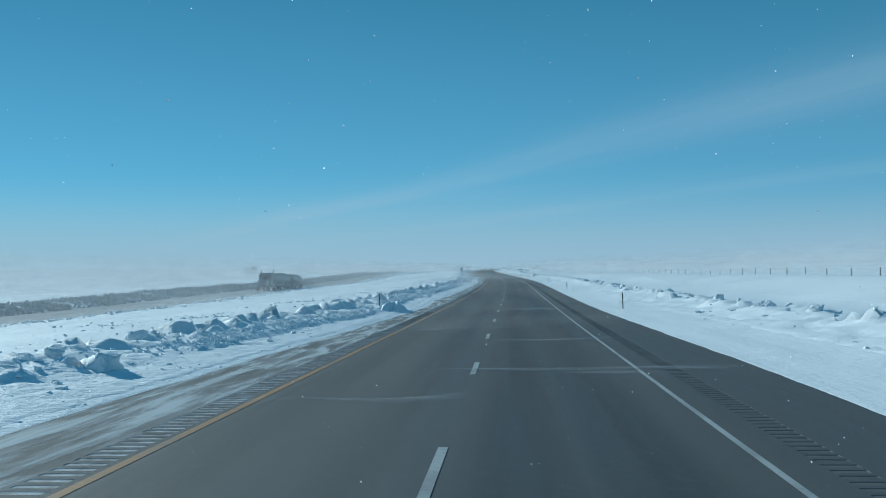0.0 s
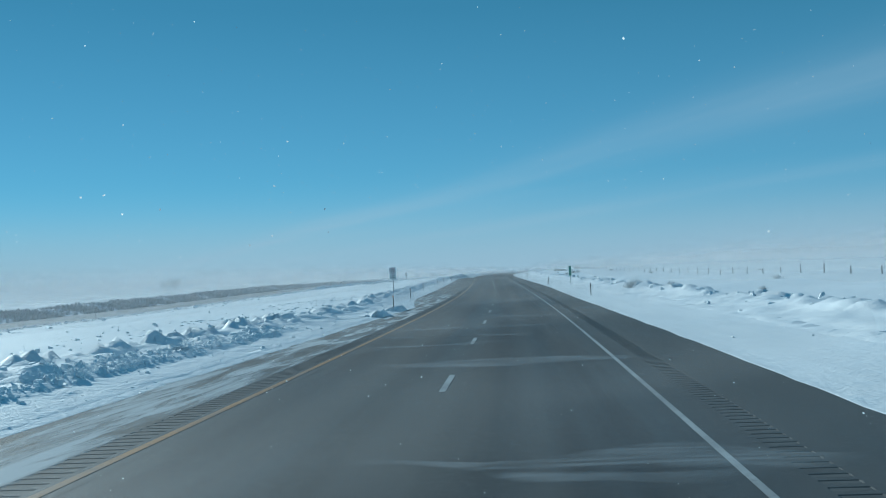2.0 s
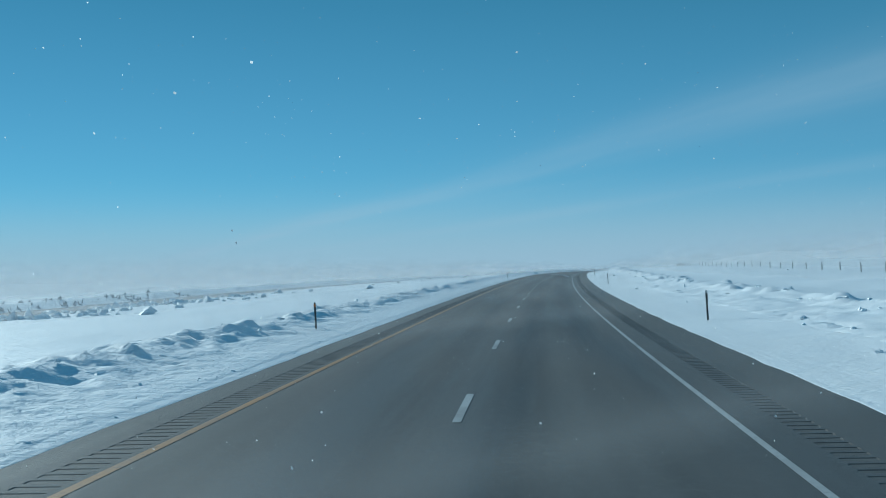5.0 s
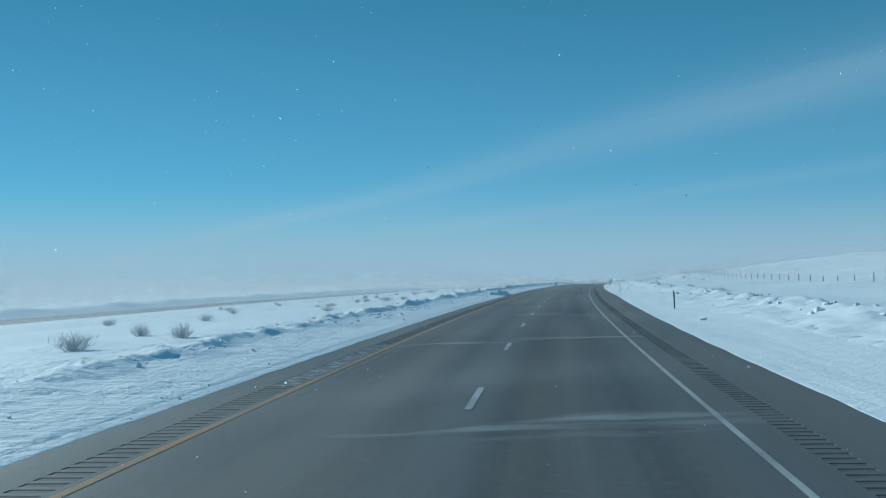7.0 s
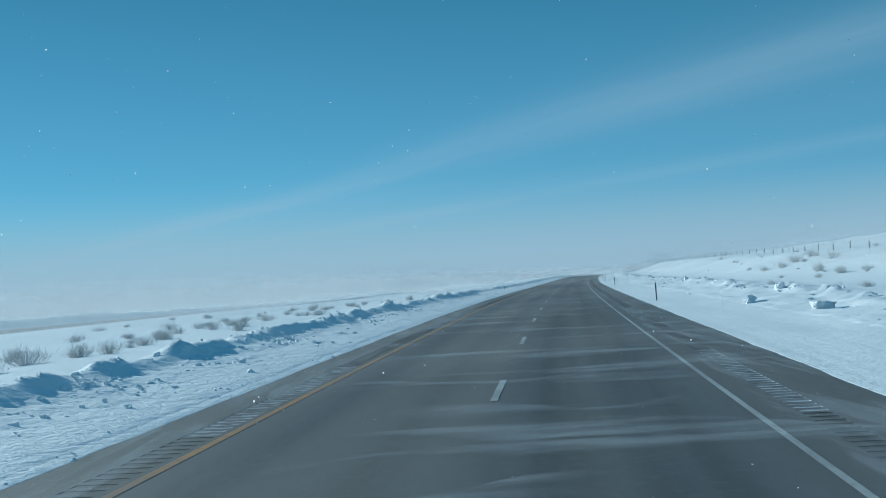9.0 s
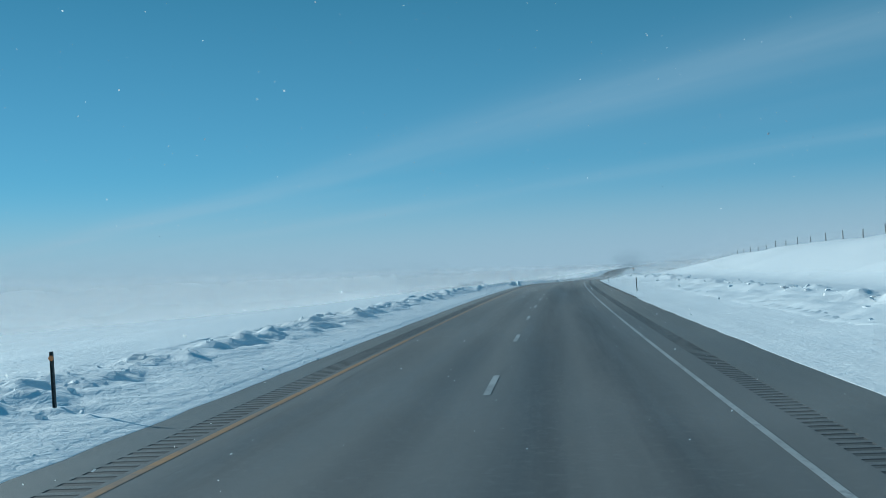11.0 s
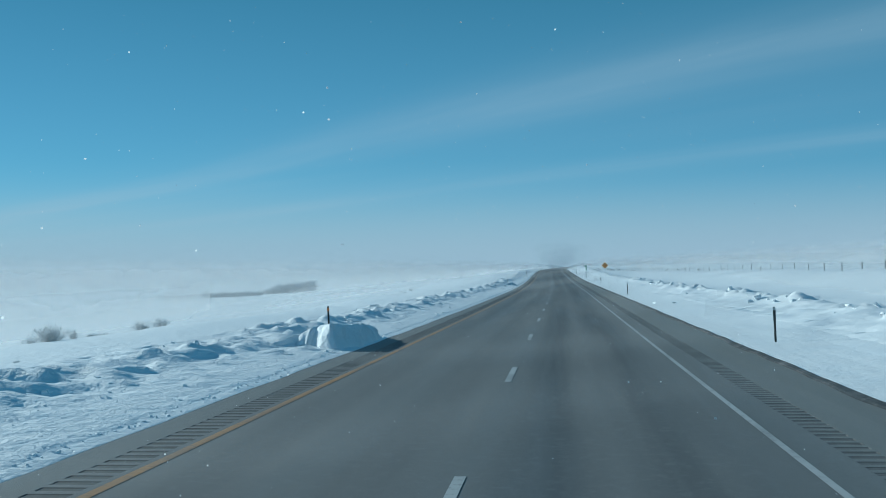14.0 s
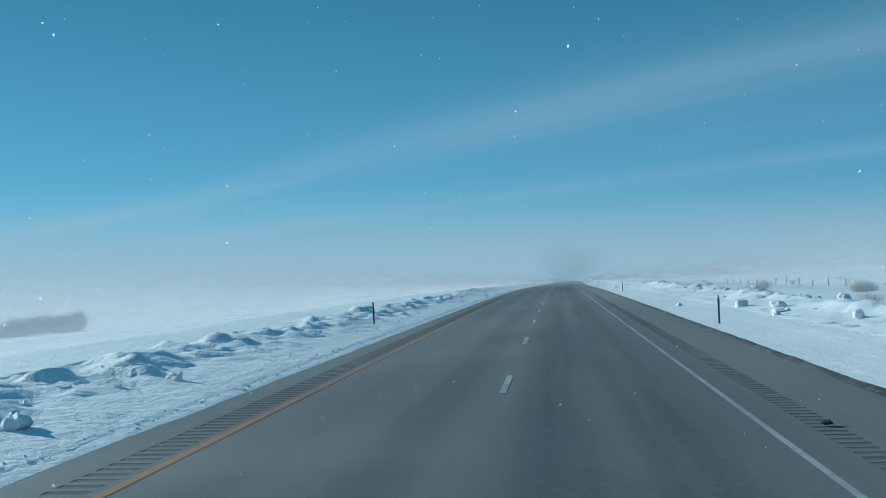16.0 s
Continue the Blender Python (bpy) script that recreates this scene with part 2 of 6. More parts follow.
def road_material():
    m = shader("worn_grey_asphalt", (0.09, 0.09, 0.09), 0.8, 0, 0.3)
    uv = node(m, "ShaderNodeUVMap")
    uvs = node(m, "ShaderNodeSeparateXYZ")
    m.node_tree.links.new(uv.outputs[0], uvs.inputs[0])
    X = uvs.outputs[0]
    dry = ranged(m, uvs.outputs[1], 1110, 1340)
    v = coords(m)
    long = coords(m, (1.6, 0.03, 1), True)
    streak = noise_at(m, long, 1.0, 4, 0.6)
    grain = noise_at(m, v, 60.0, 3, 0.7)
    blotch = noise_at(m, coords(m, (0.45, 0.02, 1), True), 1.0, 5, 0.6, 0.3)
    stone = noise_at(m, v, 7.0, 4, 0.7)
    # wheel paths, worn dark, two in each lane
    out = None
    for c, half in ((-2.75, 0.7), (-0.95, 0.7), (0.95, 1.0), (2.35, 1.0)):
        d = calc(m, "ABSOLUTE", calc(m, "SUBTRACT", X, c))
        one = ranged(m, d, half, 0.1)
        out = one if out is None else calc(m, "MAXIMUM", out, one)
    lane = blend(m, calc(m, "MULTIPLY", out, 0.9), (0.105, 0.104, 0.101), (0.054, 0.055, 0.056))
    lane = blend(m, ranged(m, X, 0.4, -0.4, 0, 0.35), lane, (0.125, 0.124, 0.121))
    off = ranged(m, calc(m, "ABSOLUTE", X), 3.75, 4.7)
    shoulder = blend(m, ranged(m, X, -1, 1), (0.138, 0.137, 0.131), (0.112, 0.111, 0.106))
    tan = calc(m, "MULTIPLY", ranged(m, uvs.outputs[1], 1250, 1400), ranged(m, X, -1, 1))
    shoulder = blend(m, tan, shoulder, (0.15, 0.144, 0.132))
    tone = blend(m, off, lane, shoulder)
    tone = blend(m, ranged(m, streak, 0.35, 0.7, 0, 0.5), tone, (0.115, 0.115, 0.113))
    tone = blend(m, ranged(m, blotch, 0.45, 0.75, 0, 0.4), tone, (0.16, 0.16, 0.157))
    tone = blend(m, ranged(m, grain, 0.4, 0.7, 0, 0.3), tone, (0.05, 0.05, 0.05))
    tone = blend(m, ranged(m, stone, 0.5, 0.72, 0, 0.35), tone, (0.14, 0.14, 0.137))
    # dried and salted beyond the first stretch
    salted = node(m, "ShaderNodeMixRGB")
    salted.blend_type = "MULTIPLY"
    salted.inputs[0].default_value = 1.0
    salted.inputs[2].default_value = (1.42, 1.45, 1.47, 1)
    m.node_tree.links.new(tone, salted.inputs[1])
    damp = node(m, "ShaderNodeMixRGB")
    damp.blend_type = "MULTIPLY"
    damp.inputs[0].default_value = 1.0
    m.node_tree.links.new(blend(m, ranged(m, uvs.outputs[1], 480, 720), blend(m, ranged(m, uvs.outputs[1], 180, 320), (0.76, 0.79, 0.83), (0.7, 0.74, 0.78)), (1.12, 1.15, 1.18)), damp.inputs[2])
    m.node_tree.links.new(tone, damp.inputs[1])
    tone = blend(m, dry, damp.outputs[0], salted.outputs[0])
    return paint(m, tone, ranged(m, blotch, 0.3, 0.7, 0.6, 0.9), [(grain, 0.35, 0.01)])


ROAD = road_material()


def line_material(name, base, worn=0.35):
    m = shader(name, base, 0.6, 0, 0.3)
    v = coords(m)
    wear = ranged(m, noise_at(m, v, 7.0, 6, 0.7), 0.5, 0.68, 0, worn)
    wide = ranged(m, noise_at(m, v, 0.5, 3), 0.4, 0.7, 0, worn)
    return paint(m, blend(m, wide, blend(m, wear, base, (0.1, 0.1, 0.1)), (0.16, 0.155, 0.15)))


def hazy_snowy_road_material():
    m = shader("haze_and_snow_asphalt", (0.3, 0.3, 0.3), 0.85, 0, 0.2)
    uv = node(m, "ShaderNodeUVMap")
    uvs = node(m, "ShaderNodeSeparateXYZ")
    m.node_tree.links.new(uv.outputs[0], uvs.inputs[0])
    n = noise_at(m, coords(m, (0.5, 0.02, 1), True), 1.0, 5, 0.6)
    # smeared snow, and haze painted in: paler asphalt that whitens out far along
    tone = blend(m, ranged(m, n, 0.35, 0.65), (0.12, 0.122, 0.125), (0.27, 0.275, 0.285))
    return paint(m, blend(m, ranged(m, uvs.outputs[1], 1090, 1270), tone, (0.78, 0.81, 0.84)))


HAZY_SNOWY_ROAD = hazy_snowy_road_material()
WHITE_LINE = line_material("worn_white_road_paint", (0.40, 0.405, 0.40), 0.5)
YELLOW_LINE = line_material("worn_yellow_road_paint", (0.35, 0.2, 0.085), 0.55)


def groove_material(name, base, filled):
    m = shader(name, base, 0.85)
    v = coords(m)
    return paint(m, blend(m, ranged(m, noise_at(m, v, 3.0, 4, 0.6), 0.35, 0.65), base, filled))


# first two floors: recess shade painted as darker asphalt, the second fainter
GROOVE_DARK = groove_material("shaded_groove_asphalt", (0.07, 0.07, 0.07), (0.1, 0.1, 0.098))
GROOVE_FAINT = groove_material("faint_shaded_groove", (0.095, 0.095, 0.093), (0.13, 0.13, 0.127))
GROOVE_SNOW = groove_material("snow_filled_groove", (0.14, 0.145, 0.15), (0.42, 0.43, 0.45))


# ---- mesh helpers ----
def part(name, bm, material, parent=None, label=""):
    me = bpy.data.meshes.new(name)
    bm.to_mesh(me)
    bm.free()
    me.materials.append(material)
    ob = new(name, me)
    if parent:
        ob.parent = parent
    return tagged(ob, label)


def sheet(name, verts, faces, materials, index=None, uvs=None, smooth=True):
    me = bpy.data.meshes.new(name)
    verts = np.asarray(verts, dtype=np.float32)
    faces = np.asarray(faces, dtype=np.int32)
    k = faces.shape[1]
    me.vertices.add(len(verts))
    me.vertices.foreach_set("co", verts.ravel())
    me.loops.add(faces.size)
    me.loops.foreach_set("vertex_index", faces.ravel())
    me.polygons.add(len(faces))
    me.polygons.foreach_set("loop_start", np.arange(0, faces.size, k, dtype=np.int32))
    for m in materials:
        me.materials.append(m)
    if index is not None:
        me.polygons.foreach_set("material_index", np.asarray(index, dtype=np.int32))
    me.polygons.foreach_set("use_smooth", np.full(len(faces), smooth))
    me.update(calc_edges=True)
    if uvs is not None:
        layer = me.uv_layers.new(name="across_along")
        layer.data.foreach_set("uv", np.asarray(uvs, dtype=np.float32)[faces.ravel()].ravel())
    return new(name, me)


def grid_faces(rows, cols):
    i = np.arange(rows - 1)[:, None] * cols + np.arange(cols - 1)[None, :]
    i = i.ravel()
    return np.stack([i, i + 1, i + cols + 1, i + cols], 1)


def vnoise(x, y, seed=0):
    """Smooth value noise, -1 to 1."""
    xi, yi = np.floor(x).astype(np.int64), np.floor(y).astype(np.int64)
    fx, fy = x - xi, y - yi
    fx, fy = fx * fx * (3 - 2 * fx), fy * fy * (3 - 2 * fy)

    def h(a, b):
        n = (a * 374761393 + b * 668265263 + seed * 974634721) & 0x7FFFFFFF
        n = ((n ^ (n >> 13)) * 1274126177) & 0x7FFFFFFF
        return ((n ^ (n >> 16)) & 0xFFFF) / 32767.5 - 1

    top = h(xi, yi) * (1 - fx) + h(xi + 1, yi) * fx
    bot = h(xi, yi + 1) * (1 - fx) + h(xi + 1, yi + 1) * fx
    return top * (1 - fy) + bot * fy


def fbm(x, y, octaves=4, seed=0, gain=0.5):
    total, amp = 0.0, 1.0
    for o in range(octaves):
        total = total + amp * vnoise(x * 2 ** o, y * 2 ** o, seed + 7 * o)
        amp *= gain
    return total


# ---- the large structure: ground, road ----
LEFT_S = (-60, 14, 22, 67, 77, 85, 100, 125, 180, 191, 215, 240, 270, 293, 302, 318, 354, 400, 426, 471, 474, 478, 481.5, 486, 750, 1060, 1330, 1450, 1625, 1860, 2300)
LEFT_X = (-6.2, -6.1, -6.0, -5.0, -5.3, -5.8, -5.5, -5.45, -5.1, -5.1, -5.6, -6.25, -5.9, -5.4, -6.4, -7.5, -7.85, -7.9, -7.9, -8.4, -7.4, -6.4, -4.6, -4.9, -5.05, -5.05, -5.0, -4.92, -4.85, -4.88, -4.9)
RIGHT_S = (-60, 15, 26, 62, 130, 300, 354, 413, 470, 820, 890, 935, 1045, 1460, 1575, 1755, 1870, 2300)
RIGHT_X = (6.3, 6.3, 6.4, 6.05, 6.2, 6.25, 6.75, 6.4, 5.65, 5.7, 6.15, 5.8, 5.65, 6.0, 5.75, 6.15, 6.17, 6.2)


def left_edge(s):
    return np.interp(s, LEFT_S, LEFT_X) + np.where(s < 490, 0.11, 0.05) * fbm(s * 0.9, s * 0 + 3.3, 3, 11)


def right_edge(s):
    return np.interp(s, RIGHT_S, RIGHT_X) + 0.035 * fbm(s * 0.7, s * 0 + 8.1, 3, 12)


LEFT_D = np.array([0, 0.06, 0.2, 0.4, 0.65, 0.9, 1.15, 1.4, 1.65, 1.9, 2.15, 2.4, 2.65, 2.9, 3.15, 3.4, 3.65, 3.9, 4.15, 4.4, 4.65, 4.9, 5.15, 5.4, 5.7, 6.1, 6.6, 7.2, 8, 9, 10.5, 12, 14, 17, 21, 26, 32, 38, 41, 43, 52, 54, 55.5, 57, 59, 62, 66, 72, 80, 95, 130, 200, 350, 700, 1300, 2400])
RIGHT_D = np.array([0, 0.06, 0.2, 0.45, 0.8, 1.2, 1.7, 2.2, 2.7, 3.2, 3.7, 4.1, 4.5, 4.9, 5.3, 5.7, 6.1, 6.5, 6.9, 7.3, 7.7, 8.2, 8.8, 9.6, 11, 12.5, 14, 16, 18.5, 21, 24, 28, 34, 42, 54, 70, 95, 130, 180, 260, 400, 650, 1100, 2400])
OPP_NEAR, OPP_FAR = -47.0, -58.0


def opp_z(s):
    """Height of the far carriageway over this one."""
    return np.interp(s, (-50, 120, 220, 350, 600, 880, 1000, 1110, 1300, 1550), (-2.2, -2.1, -1.55, -1.3, -1.3, -1.2, -1.05, -0.8, -0.9, -2.0))


def hold(d):
    """Near the shoulder the ground follows the snow's edge, far off the road's line."""
    return np.clip((30 - d) / 20, 0, 1)


def left_x(s, d):
    return left_edge(s) * hold(d) - 5.0 * (1 - hold(d)) - d


def left_d(s, X):
    d = left_edge(s) - X
    for _ in range(6):
        d = left_edge(s) * hold(d) - 5.0 * (1 - hold(d)) - X
    return d


def bank_left(s):
    """How high the ploughed ridge on the median side stands."""
    return np.interp(s, (0, 160, 240, 300, 380, 470, 520, 700, 800, 900, 1000, 1100, 1300, 1500, 1700, 1900), (0.15, 0.16, 0.16, 0.14, 0.15, 0.18, 0.25, 0.06, 0.06, 0.15, 0.17, 0.25, 0.16, 0.14, 0.13, 0.12))


def ground_left(s, d):
    base = np.interp(d, (0, 0.06, 0.4, 1.6, 3.0, 6, 9, 12, 26, 38, 41.5, 43, 52, 54, 57, 62, 80, 130, 350, 900, 2400), (-0.004, 0.004, 0.03, 0.11, 0.21, 0.28, 0.2, 0.05, -0.9, -1.6, -1.8, -2.15, -2.15, -1.7, -1.2, -1.4, -1.9, -3.0, -4.5, -5, -5))
    plain_d = np.interp(d, (0, 0.06, 0.4, 1.6, 3.0, 6, 9, 12, 26, 60, 130, 350, 900, 2400), (-0.004, 0.004, 0.03, 0.11, 0.21, 0.28, 0.2, 0.05, -0.7, -1.5, -3.0, -4.5, -5, -5))
    gone = np.clip((s - 1150) / 180, 0, 1)
    base = (base + (opp_z(s) + 1.95) * np.clip((d - 12) / 28, 0, 1)) * (1 - gone) + plain_d * gone
    late = np.clip((s - 1150) / 600, 0, 1)
    base = base - late * np.interp(d, (10, 40, 120, 300), (0, 1.9, 6.0, 7.0))
    crest = 3.75 + 0.35 * vnoise(s * 0.11, s * 0, 3)
    sharp = np.interp(s, (600, 700, 1120, 1240), (0.9, 0.34, 0.34, 0.9))
    ridge = np.exp(-((d - crest) / np.where(d < crest, sharp, 1.2)) ** 2)
    rough = fbm(s * 0.8, d * 1.1, 4, 5, 0.6)
    jag = 1 - np.abs(fbm(s * 1.1, d * 1.0, 4, 19, 0.75))
    lump = np.clip(0.72 + 0.55 * fbm(s * 0.23, d * 0.4, 3, 9, 0.7), 0.12, 1.45) * (0.5 + 0.65 * np.clip(jag, 0, 1))
    near = np.clip(1 - np.abs(d - 3.2) / 3.4, 0, 1)
    small = fbm(s * 2.3, d * 2.3, 2, 21)
    calm = np.interp(s, (640, 720, 1110, 1240), (1.0, 0.35, 0.35, 1.0))
    h = base + bank_left(s) * ridge * lump + calm * near * np.clip((d - 1.2) / 1.8, 0.25, 1) * (0.09 * rough + (0.04 + 0.06 * (d > 2)) * small + 0.1 * np.clip(0.35 - np.abs(fbm(s * 0.7, d * 0.9, 3, 27, 0.7)), 0, 1)) * (d > 0.5)
    drift = np.clip((d - 6) / 8, 0, 1) * np.clip((40 - d) / 4, 0, 1)
    return h + drift * 0.16 * fbm(s * 0.09, d * 0.22, 3, 31) + np.clip((d - 54) / 3, 0, 1) * np.clip((66 - d) / 5, 0, 1) * 0.4 * (1 - gone) * np.clip(fbm(s * 0.15, d * 0.3, 3, 33), 0, 2)


def fence_z(s):
    """Height of the field along its fence."""
    return np.interp(s, (0, 83, 220, 363, 566, 907, 1010, 1110, 1220, 1390, 1460, 1537, 1767, 1860, 1950, 2300), (1.9, 1.8, 1.1, 0.45, 0.6, 0.6, 1.1, 2.5, 3.4, 3.5, 2.8, 1.7, 1.7, 0.7, -0.2, -0.2))


def hill_z(s):
    """Height of the rolling ground well beyond the fence."""
    return np.interp(s, (0, 216, 450, 720, 900, 1100, 1212, 1309, 1609, 1720, 2109), (2.6, 2.4, 0.9, 0.2, 2.5, 7.0, 7.5, 6.3, 6.0, 2.3, 1.6))


def ground_right(s, d):
    near_z = np.interp(d, (0, 0.06, 0.45, 1.7, 3.2, 5, 7, 9), (-0.004, 0.004, 0.04, 0.12, 0.22, 0.38, 0.48, 0.52))
    a, b = np.clip((d - 9) / 15, 0, 1), np.clip((d - 24) / 50, 0, 1)
    a, b = a * a * (3 - 2 * a), b * b * (3 - 2 * b)
    base = near_z * (1 - a) + fence_z(s) * a * (1 - b) + hill_z(s) * b
    rise = np.exp(-((d - 6.3 - 0.5 * vnoise(s * 0.09, s * 0, 4)) / 1.0) ** 2)
    lump = np.clip(0.45 + 0.5 * fbm(s * 0.3, d * 0.5, 3, 15), 0, 1.2) * (0.5 + 0.7 * np.clip(1 - np.abs(fbm(s * 0.9, d * 0.8, 3, 29, 0.6)), 0, 1))
    near = np.clip(1 - np.abs(d - 4.5) / 4.5, 0, 1)
    h = base + 0.28 * rise * lump + near * 0.07 * fbm(s * 0.6, d * 0.9, 4, 25, 0.6) * (d > 0.5)
    return h + np.clip((d - 8) / 6, 0, 1) * 0.18 * fbm(s * 0.1, d * 0.2, 3, 35) + np.clip((d - 28) / 40, 0, 1) * 0.04 * np.clip(hill_z(s), 0, 9) * fbm(s * 0.05, d * 0.07, 4, 37)


def ground_z(s, X):
    """Height of the snow over the road at one place."""
    s, X = np.array([float(s)]), float(X)
    if X <= left_edge(s)[0]:
        return float(ground_left(s, left_d(s, X))[0])
    return float(ground_right(s, X - right_edge(s))[0])


def build_ground():
    s = np.concatenate([np.arange(-380, -60, 40), np.arange(-60, 0, 2.0), np.arange(0, 1985, 1.15), np.arange(1985, 2300, 4), np.arange(2300, 4560, 60)])
    le, re = left_edge(s)[:, None], right_edge(s)[:, None]
    XL = left_x(s[:, None], np.broadcast_to(LEFT_D[None, ::-1], (len(s), len(LEFT_D))))
    XR = (re + RIGHT_D[None, :])
    ZL = ground_left(s[:, None] + 0 * XL, np.broadcast_to(LEFT_D[None, ::-1], XL.shape))
    ZR = ground_right(s[:, None] + 0 * XR, np.broadcast_to(RIGHT_D[None, :], XR.shape))
    covered = (s > 1) & (s < 1983)
    under_bank = (LEFT_D[::-1] > 0.8) & (LEFT_D[::-1] < 5.2)
    ZL = ZL - 0.3 * covered[:, None] * under_bank[None]
    ZR = ZR - 0.3 * covered[:, None] * ((RIGHT_D > 4.0) & (RIGHT_D < 8.3))[None]
    mid = np.concatenate([le + 0.05, le + 0.3, re - 0.3, re - 0.05], 1)
    ZM = np.full(mid.shape, -0.4)
    X, Z = np.concatenate([XL, mid, XR], 1), np.concatenate([ZL, ZM, ZR], 1)
    wx, wy, wz = spot(np.broadcast_to(s[:, None], X.shape), X, Z)
    verts = np.stack([wx.ravel(), wy.ravel(), wz.ravel()], 1)
    dist = np.concatenate([np.broadcast_to(-LEFT_D[None, ::-1], XL.shape), np.zeros(mid.shape), np.broadcast_to(RIGHT_D[None, :], XR.shape)], 1)
    uvs = np.stack([dist.ravel(), np.broadcast_to(s[:, None], X.shape).ravel()], 1)
    ob = sheet("ground", verts, grid_faces(*X.shape), [SNOW], uvs=uvs)
    return tagged(ob, "wind-packed white snow over open prairie with ploughed ridges", "ground", kind="structure")


build_ground()


# ---- the ploughed bank on the median side, finely modelled ----
# from, to, lumps a metre, smallest and largest radius, height to radius, place and spread across
LUMPS = ((0, 290, 1.3, 0.18, 0.46, 0.9, 4.35, 0.36), (0, 290, 0.5, 0.2, 0.36, 1.6, 4.3, 0.3), (0, 290, 1.0, 0.12, 0.3, 0.6, 3.7, 0.7), (290, 480, 1.8, 0.14, 0.42, 0.75, 3.9, 0.45), (290, 480, 1.2, 0.1, 0.26, 0.55, 2.7, 0.8), (480, 736, 2.4, 0.1, 0.27, 0.7, 3.85, 0.3), (1109, 1336, 1.7, 0.12, 0.38, 0.6, 3.85, 0.35), (736, 1109, 1.6, 0.12, 0.24, 0.9, 3.9, 0.2), (850, 1109, 1.4, 0.1, 0.2, 0.5, 2.9, 0.75), (736, 1109, 0.5, 0.12, 0.26, 0.5, 4.8, 0.4),
         (1336, 1984, 1.9, 0.11, 0.38, 0.66, 3.8, 0.55), (1336, 1984, 1.4, 0.07, 0.25, 0.55, 2.7, 0.75))


RIGHT_LUMPS = ((18, 489, 1.8, 0.1, 0.36, 0.8, 6.5, 0.42), (489, 1336, 1.2, 0.1, 0.34, 0.75, 6.4, 0.55), (1336, 1984, 1.8, 0.1, 0.36, 0.8, 6.4, 0.5), (18, 1984, 0.35, 0.06, 0.2, 0.5, 5.0, 0.7))


def bank_lumps(table, seed, least, most):
    g = np.random.default_rng(seed)
    rows = []
    for a, b, often, lo, hi, stout, mid, spread in table:
        n = int((b - a) * often)
        at = g.uniform(a, b, n)
        at = at + 0.8 * np.sin(at * 0.8) + 0.3 * np.sin(at * 2.1)
        r = lo + (hi - lo) * g.random(n) ** 1.9
        d = g.normal(mid, spread, n) + spread * np.sin(at * 0.31)
        rows += list(zip(at, np.clip(d, least, most), r, r * stout * g.uniform(0.6, 1.25, n), g.uniform(0.7, 1.7, n)))
    return rows


def rubble_band(s, d):
    """Ploughed-off crumbs that lie in a low shelf with a steep foot, in two stretches; and how far across one is."""
    foot = 1.75 + 0.4 * vnoise(s * 0.1, s * 0, 51) + 0.18 * vnoise(s * 0.5, s * 0, 53)
    there = np.clip((s - 24) / 8, 0, 1) * np.clip((160 - s) / 8, 0, 1) + np.clip((s - 236) / 5, 0, 1) * np.clip((266 - s) / 5, 0, 1)
    across = d - foot
    return there, across


BANK_TOP = {}


def on_bank(s, d, way):
    """How far the bank stands over the plain drift below it."""
    first, step, cols, top = BANK_TOP[way]
    i = np.clip(np.rint((s - first) / step).astype(int), 0, top.shape[0] - 1)
    j = np.clip(np.rint((d - cols[1]) / (cols[2] - cols[1])).astype(int) + 1, 1, top.shape[1] - 2)
    return np.where((d > cols[1]) & (d < cols[-2]), top[i, j], 0.0)


